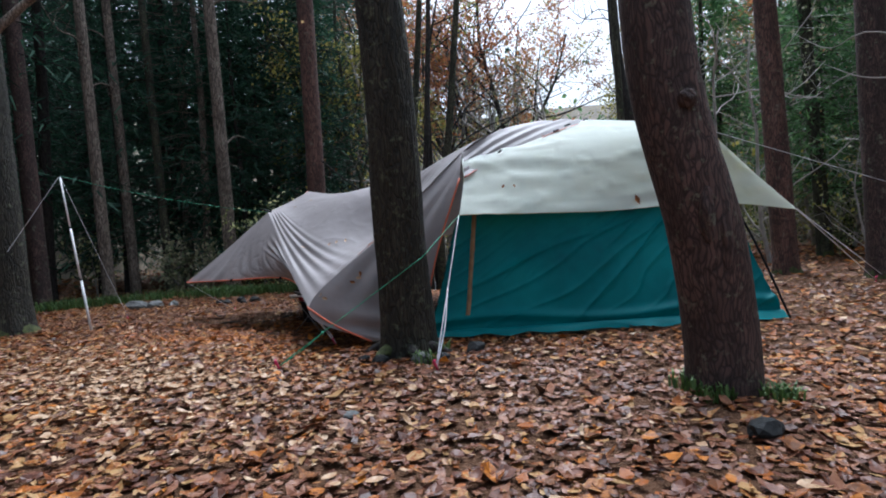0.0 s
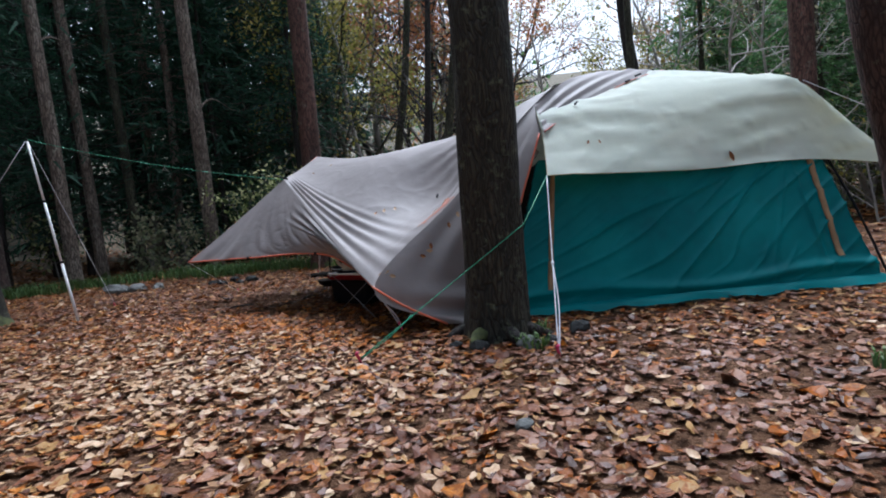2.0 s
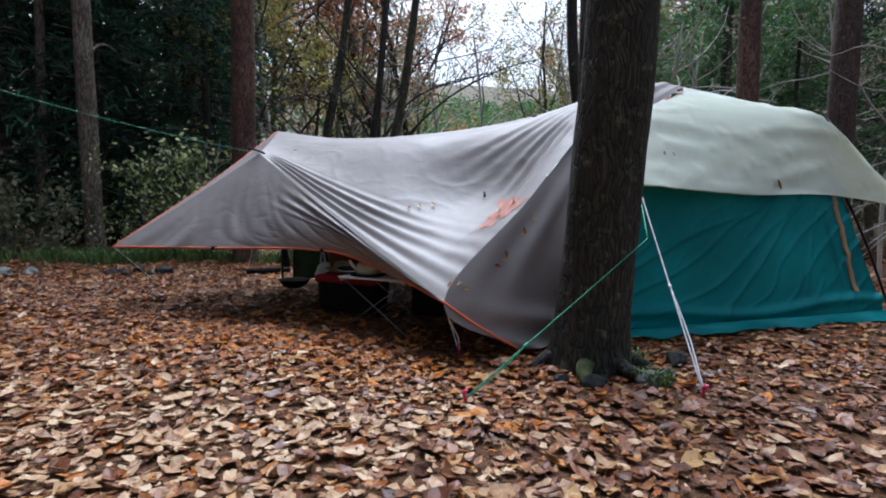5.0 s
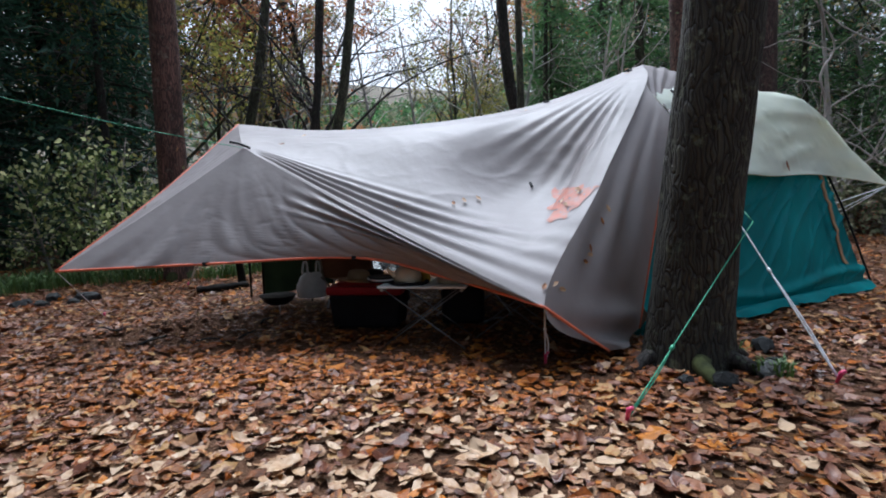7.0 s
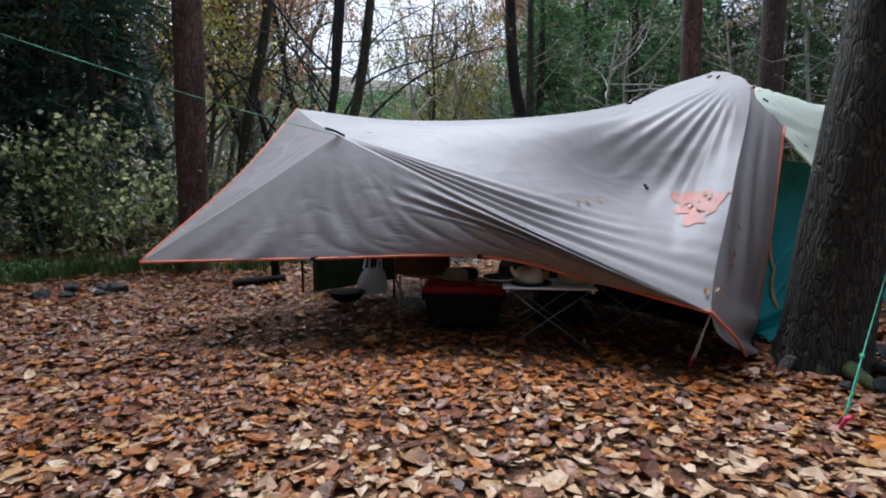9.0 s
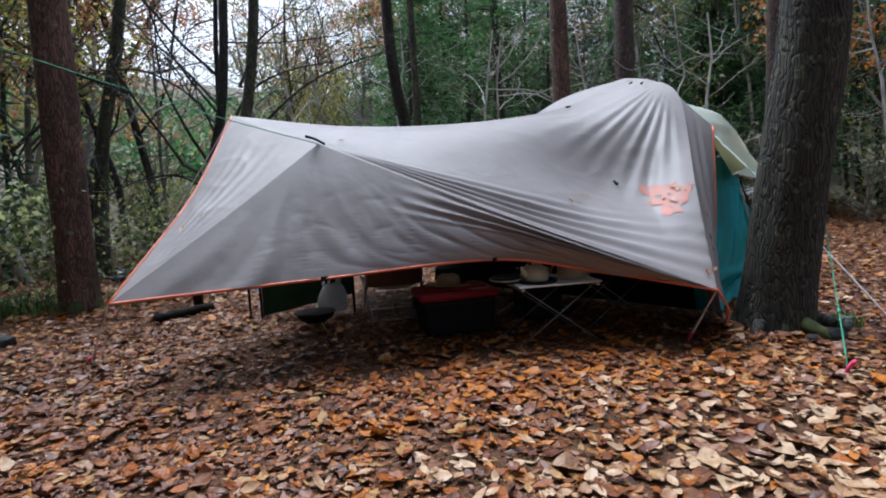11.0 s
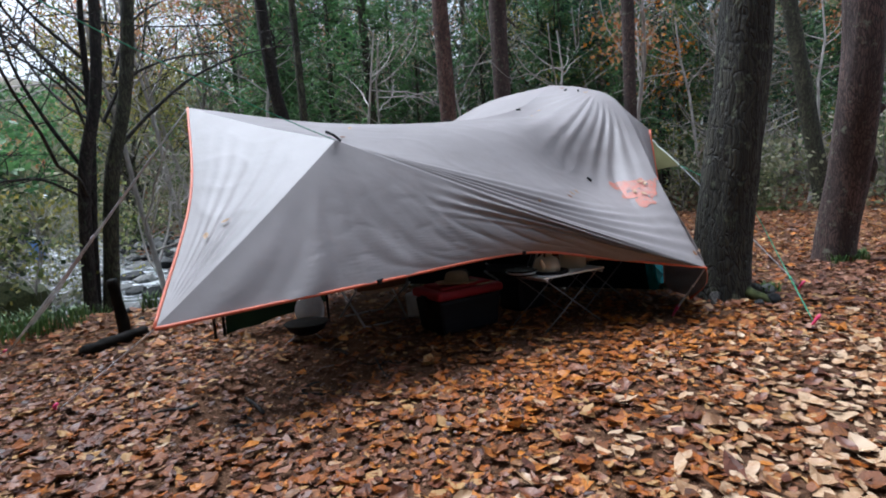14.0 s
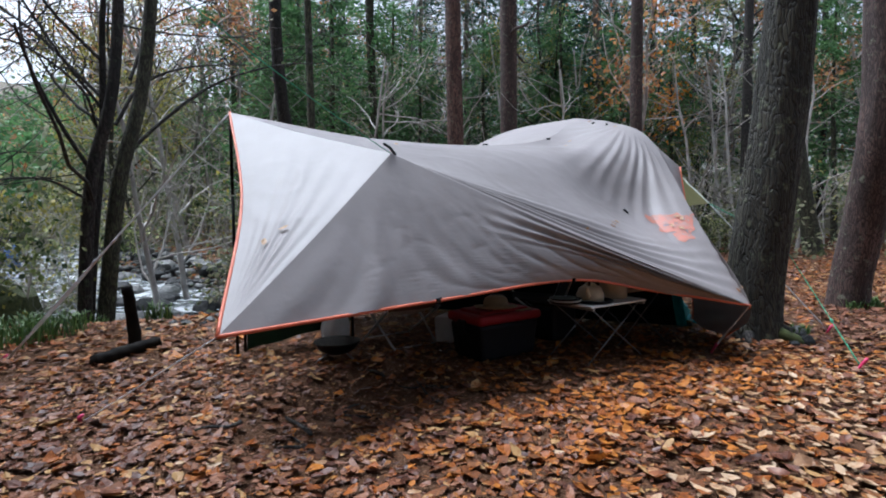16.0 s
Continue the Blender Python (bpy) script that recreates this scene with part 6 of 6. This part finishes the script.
for k in range(34):
    a_, d_ = radians(ra.uniform(24, 62)), ra.uniform(13, 24)
    x, y = -6.3 + d_ * math.sin(a_), 6.2 + d_ * math.cos(a_)
    if stream_d(x, y) > 2.0 and not (x < 5 and y < 11):
        place(SHR[int(ra.choice([2, 3, 3, 0]))], x, y, ra.uniform(0.6, 1.2), ra.uniform(0, 6), "undergrowth shrubs")
BRIGHT = deciduous("tree", 88, 6, 0.06, M_twig, M_bright, 420, "slim tree with vivid orange leaves past the tent", 0.13, 4, 0.7, 0.4, 8)
place(BRIGHT, 11.2, 8.2, 1.0, 1.0)
for x, y in ((11.2, 4.6), (12.6, 5.2), (10.2, 5.9)):
    place(SHR[0], x, y, 0.55, ra.uniform(0, 6), "undergrowth shrubs")
for src in CON + PIN + DEC + SHR + [RUST, BRIGHT]:
    for o in list(src.children_recursive):
        bpy.data.objects.remove(o)
    bpy.data.objects.remove(src)


boulder = new("boulder", stone_mesh(77, M_moss, 0.75))
boulder.matrix_basis = Matrix.Translation((-2.9, 14.1, ground_z(-2.9, 14.1) + 0.25)) @ Matrix.Rotation(0.7, 4, 'Z') @ Matrix.Diagonal((0.5, 0.55, 0.6, 1))
tagged(boulder, "dark mossy boulder on the stream bank", "boulder")
barrel = thing("barrel", (4.0, 27.6, ground_z(4.0, 27.6) + 0.05), "small blue plastic barrel by the upstream bank", "barrel")
child("body", mesh_from("body", *lathe([(0.2, 0), (0.23, 0.03), (0.24, 0.3), (0.26, 0.34), (0.24, 0.38), (0.23, 0.72), (0.2, 0.76)], 20), M_blue), barrel)


# ---- sticks by the dug ground ----
for k in range(9):
    x, y = -4.0 + rl0.uniform(-0.7, 0.7), 8.25 + rl0.uniform(-0.35, 0.35)
    a, ln_ = rl0.uniform(0, 3.1), rl0.uniform(0.2, 0.6)
    stick = thing("stick", (x, y, ground_z(x, y) + 0.02), "thin dark fallen stick on the soil", "stick", "sticks on the soil")
    child("twig", mesh_from("twig", *tube([(ln_ * (u_ - 0.5) * math.cos(a), ln_ * (u_ - 0.5) * math.sin(a), 0.012 * math.sin(u_ * 6 + k)) for u_ in np.linspace(0, 1, 8)], np.linspace(0.012, 0.005, 8), 7), M_bark_dark), stick)


# ---- grass tufts ----
def grass_patch(name, spots_, height, label, seed):
    rg = np.random.default_rng(seed)
    v, f = [], []
    for x, y, n, rad in spots_:
        for _ in range(n):
            a, r = rg.uniform(0, 6.28), rad * math.sqrt(rg.uniform())
            px, py = x + r * math.cos(a), y + r * math.sin(a)
            pz = ground_z(px, py)
            h = height * rg.uniform(0.5, 1.3)
            b = rg.uniform(0, 6.28)
            dx, dy = math.cos(b) * h * 0.5, math.sin(b) * h * 0.5
            wx, wy = -math.sin(b) * 0.006, math.cos(b) * 0.006
            o = len(v)
            v += [(px - wx, py - wy, pz), (px + wx, py + wy, pz), (px + dx * 0.4 + wx, py + dy * 0.4 + wy, pz + h * 0.7), (px + dx * 0.4 - wx, py + dy * 0.4 - wy, pz + h * 0.7), (px + dx, py + dy, pz + h * 0.85)]
            f += [(o, o + 1, o + 2, o + 3), (o + 3, o + 2, o + 4)]
    return tagged(new(name, mesh_from(name, v, f, M_grass, False)), label, "grass", kind="stuff")


grass_patch("grass", [(-6.1, 12.3, 700, 0.6), (-5.3, 12.6, 600, 0.6), (-7.0, 12.2, 500, 0.6), (-9.2, 11.3, 600, 0.7), (-8.2, 11.8, 500, 0.6), (-4.6, 12.4, 300, 0.5), (-6.3, 12.0, 500, 0.5), (-9.6, 10.8, 500, 0.6)], 0.2, "short green grass along the forest edge", 31)
grass_patch("grass", [(-3.55, 12.0, 260, 0.4), (-2.75, 12.9, 260, 0.45), (-3.8, 11.8, 140, 0.3), (-2.6, 11.6, 90, 0.13)], 0.2, "long arching grass tufts on the stream bank", 32)
grass_patch("grass", [(0.80, 4.62, 120, 0.12), (1.12, 4.55, 90, 0.1), (0.72, 4.8, 60, 0.1), (-1.0, 5.62, 90, 0.1), (-0.92, 5.95, 60, 0.08), (6.5, 2.3, 120, 0.3), (9.2, 4.6, 300, 0.4), (10.6, 5.6, 300, 0.5)], 0.1, "green grass tufts at the tree feet", 33)

# ---- fallen leaves ----
PATH_XY = np.array([(-0.2, 1.6), (-1.3, 2.1), (-2.3, 2.7), (-3.5, 3.5), (-4.7, 4.4), (-5.7, 5.3), (-6.2, 6.0), (-6.45, 6.4)])
rl = np.random.default_rng(5)
COVER = [(-4.75, 8.3), (-3.5, 9.6), (-1.6, 10.2), (-0.9, 9.6), (-0.95, 6.45), (-2.1, 6.2)]
TENT_XY = [(-0.85, 6.5), (2.2, 6.92), (2.3, 9.8), (-1.0, 9.7)]


def inside(x, y, poly):
    r = np.zeros(len(x), bool)
    for (x0, y0), (x1, y1) in zip(poly, poly[1:] + poly[:1]):
        c = ((y0 > y) != (y1 > y)) & (x < (x1 - x0) * (y - y0) / (y1 - y0 + 1e-12) + x0)
        r ^= c
    return r


GX, GY = np.arange(-20, 24.01, 0.25), np.arange(-3, 40.01, 0.25)
GZ = np.array([[ground_z(x, y) for x in GX] for y in GY])


def ground_zs(x, y):
    i = np.clip(((x - GX[0]) / 0.25).astype(int), 0, len(GX) - 2)
    j = np.clip(((y - GY[0]) / 0.25).astype(int), 0, len(GY) - 2)
    u, v = (x - GX[i]) / 0.25, (y - GY[j]) / 0.25
    return (GZ[j, i] * (1 - u) + GZ[j, i + 1] * u) * (1 - v) + (GZ[j + 1, i] * (1 - u) + GZ[j + 1, i + 1] * u) * v


def scatter(x0, x1, y0, y1, per_m2, near, far):
    n = int((x1 - x0) * (y1 - y0) * per_m2)
    x, y = rl.uniform(x0, x1, n), rl.uniform(y0, y1, n)
    d = np.min(np.hypot(x[:, None] - PATH_XY[:, 0], y[:, None] - PATH_XY[:, 1]), axis=1)
    keep = (d >= near) & (d < far) & ~inside(x, y, TENT_XY)
    cov = inside(x, y, COVER)
    dug = ((x + 4.0) / 0.75) ** 2 + ((y - 8.3) / 0.35) ** 2 < 1
    keep &= ~(cov & (rl.uniform(size=n) > 0.42)) & ~(dug & (rl.uniform(size=n) > 0.6))
    keep &= (rl.uniform(size=n) > 0.45 * np.exp(-(((x + 0.1) / 1.1) ** 2 + ((y - 5.1) / 0.8) ** 2)))
    for tx, ty, tr in ((-1.2, 5.93, 0.24), (0.97, 4.79, 0.24)):
        keep &= np.hypot(x - tx, y - ty) > tr
    return x[keep], y[keep], cov[keep]


FAR2D = np.array([(0, 0), (0.45, 0.42), (0.45, 0), (0.45, -0.42), (1, 0)])
FAR_F = [(0, 2, 1), (0, 3, 2), (1, 2, 4), (2, 3, 4)]


def leaf_cloud(x, y, size, seed, shape, ragged):
    """Curled leaves lying at random on the ground; arrays of verts."""
    rg = np.random.default_rng(seed)
    n, k = len(x), len(shape)
    L = size * np.clip(rg.lognormal(-0.06, 0.36, n), 0.4, 2.1)
    W = L * rg.uniform(0.45, 0.95, n)
    base = np.repeat(shape[None], n, 0) + rg.normal(0, ragged, (n, k, 2))
    px = (base[:, :, 0] - 0.5) * L[:, None]
    py = base[:, :, 1] * W[:, None]
    fold = rg.normal(0.08, 0.2, n)[:, None]
    curl = rg.normal(0.22, 0.4, n)[:, None]
    twist = rg.normal(0, 4.0, n)[:, None]
    pz = fold * np.abs(py) + curl * L[:, None] * (base[:, :, 0] - 0.5) ** 2 + twist * px * py + rg.normal(0, 0.03, (n, k)) * L[:, None]
    P = np.stack([px, py, pz], 2)
    a, b, c = rg.uniform(0, 6.283, n), rg.normal(0, 0.13, n), rg.normal(0, 0.14, n)
    ca, sa, cb, sb, cc, sc = np.cos(a), np.sin(a), np.cos(b), np.sin(b), np.cos(c), np.sin(c)
    P = np.stack([P[..., 0], P[..., 1] * cb[:, None] - P[..., 2] * sb[:, None], P[..., 1] * sb[:, None] + P[..., 2] * cb[:, None]], 2)
    P = np.stack([P[..., 0] * cc[:, None] + P[..., 2] * sc[:, None], P[..., 1], -P[..., 0] * sc[:, None] + P[..., 2] * cc[:, None]], 2)
    P = np.stack([P[..., 0] * ca[:, None] - P[..., 1] * sa[:, None], P[..., 0] * sa[:, None] + P[..., 1] * ca[:, None], P[..., 2]], 2)
    z = ground_zs(x, y) + rg.uniform(0.008, 0.028, n)
    return P + np.stack([x, y, z], 1)[:, None, :]


def leaf_stuff(P, mats, ids, label, face_set):
    n, k = P.shape[:2]
    faces = [tuple(k * m + i for i in q) for m in range(n) for q in face_set]
    me_ = bpy.data.meshes.new("fallen_leaves")
    me_.from_pydata(P.reshape(-1, 3).tolist(), [], faces)
    for m in mats:
        me_.materials.append(m)
    me_.polygons.foreach_set("material_index", np.repeat(ids, len(face_set)).astype(np.int32))
    me_.update()
    return tagged(new("fallen_leaves", me_), label, "leaves", kind="stuff")


def leaf_kind(x, y, cov):
    """0 mixed orange-brown, 1 pale dry, 2 dark wet, by the part of the clearing."""
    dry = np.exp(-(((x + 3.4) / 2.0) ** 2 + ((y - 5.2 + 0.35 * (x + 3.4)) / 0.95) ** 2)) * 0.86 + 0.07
    wet = np.clip(0.12 + 0.5 * np.exp(-((x + 6.0) ** 2 + (y - 9.0) ** 2) / 6) + 0.4 * np.exp(-((x - 1.0) ** 2 + (y - 3.5) ** 2) / 5), 0, 0.8)
    wet = np.clip(wet + 0.55 * np.exp(-(((x + 0.1) / 1.3) ** 2 + ((y - 5.3) / 0.9) ** 2)), 0, 0.85)
    wet = np.clip(wet + 0.35 * np.exp(-((x + 1.6) ** 2 + (y - 3.4) ** 2) / 2.5), 0, 0.85)
    wet = np.where(x > 2.0, 0.45, wet)
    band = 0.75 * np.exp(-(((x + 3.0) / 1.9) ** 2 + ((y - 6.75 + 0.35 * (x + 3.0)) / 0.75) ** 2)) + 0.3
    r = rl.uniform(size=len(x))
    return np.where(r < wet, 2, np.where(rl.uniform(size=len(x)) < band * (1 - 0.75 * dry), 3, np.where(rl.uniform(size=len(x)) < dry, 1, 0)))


MATS = [M_leaf, M_leaf_dry, M_leaf_wet, M_leaf_orange]
for (x0, x1, y0, y1), dens, nr, fr, size, lab in (((-11, 4, 0.5, 11.5), 640, 0, 4.4, 0.063, "wet autumn leaves in orange, tan and brown on the ground"),
                                                   ((-13, 8, 0.5, 15), 300, 4.4, 9.0, 0.078, "fallen brown and orange leaves round the camp"),
                                                   ((-16, 16, -2, 23), 64, 9.0, 19.5, 0.12, "fallen brown leaves at the clearing's edge")):
    x, y, cov = scatter(x0, x1, y0, y1, dens, nr, fr)
    near_ = nr == 0
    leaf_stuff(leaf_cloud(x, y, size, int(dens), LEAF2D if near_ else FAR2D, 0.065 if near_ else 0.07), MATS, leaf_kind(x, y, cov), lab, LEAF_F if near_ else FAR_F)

x, y = rl.uniform(1.5, 16, 7000), rl.uniform(13.5, 36, 7000)
ok = np.array([stream_d(a_, b_) > 1.9 for a_, b_ in zip(x, y)])
leaf_stuff(leaf_cloud(x[ok], y[ok], 0.16, 91, FAR2D, 0.06), MATS, np.where(rl.uniform(size=int(ok.sum())) < 0.6, 3, 0), "fallen orange leaves on the bank across the stream", FAR_F)
n_ = 9000
x, y = rl.uniform(-5.4, -1.2, n_), rl.uniform(6.2, 10.0, n_)
leaf_stuff(leaf_cloud(x, y, 0.03, 92, FAR2D, 0.1), MATS, np.where(rl.uniform(size=n_) < 0.75, 2, 0), "crumbled bits of wet leaf on the trodden soil", FAR_F)

# the single leaves lying uppermost on the trodden strip
ONE = [leaf_mesh("leaf", 0.058 + 0.009 * k, 0.036 + 0.006 * k, 0.15 + 0.1 * k, 0.25 + 0.1 * k, MATS_) for k, MATS_ in enumerate((M_leaf, M_leaf_dry, M_leaf, M_leaf_dry, M_leaf_wet))]
for k in range(290):
    x, y = rl.uniform(-5.0, -0.3), 0.0
    y = 4.2 + (-0.55 * (x + 1.5) if x < -1.5 else 0) + rl.uniform(-0.7, 0.9)
    lf = new("leaf", ONE[int(rl.integers(5))])
    lf.parent = ground
    lf.matrix_basis = Matrix.Translation((x, y, float(ground_zs(np.array([x]), np.array([y]))[0]) + 0.034)) @ Euler((rl.normal(0, 0.25), rl.normal(0, 0.25), rl.uniform(0, 6.28))).to_matrix().to_4x4()
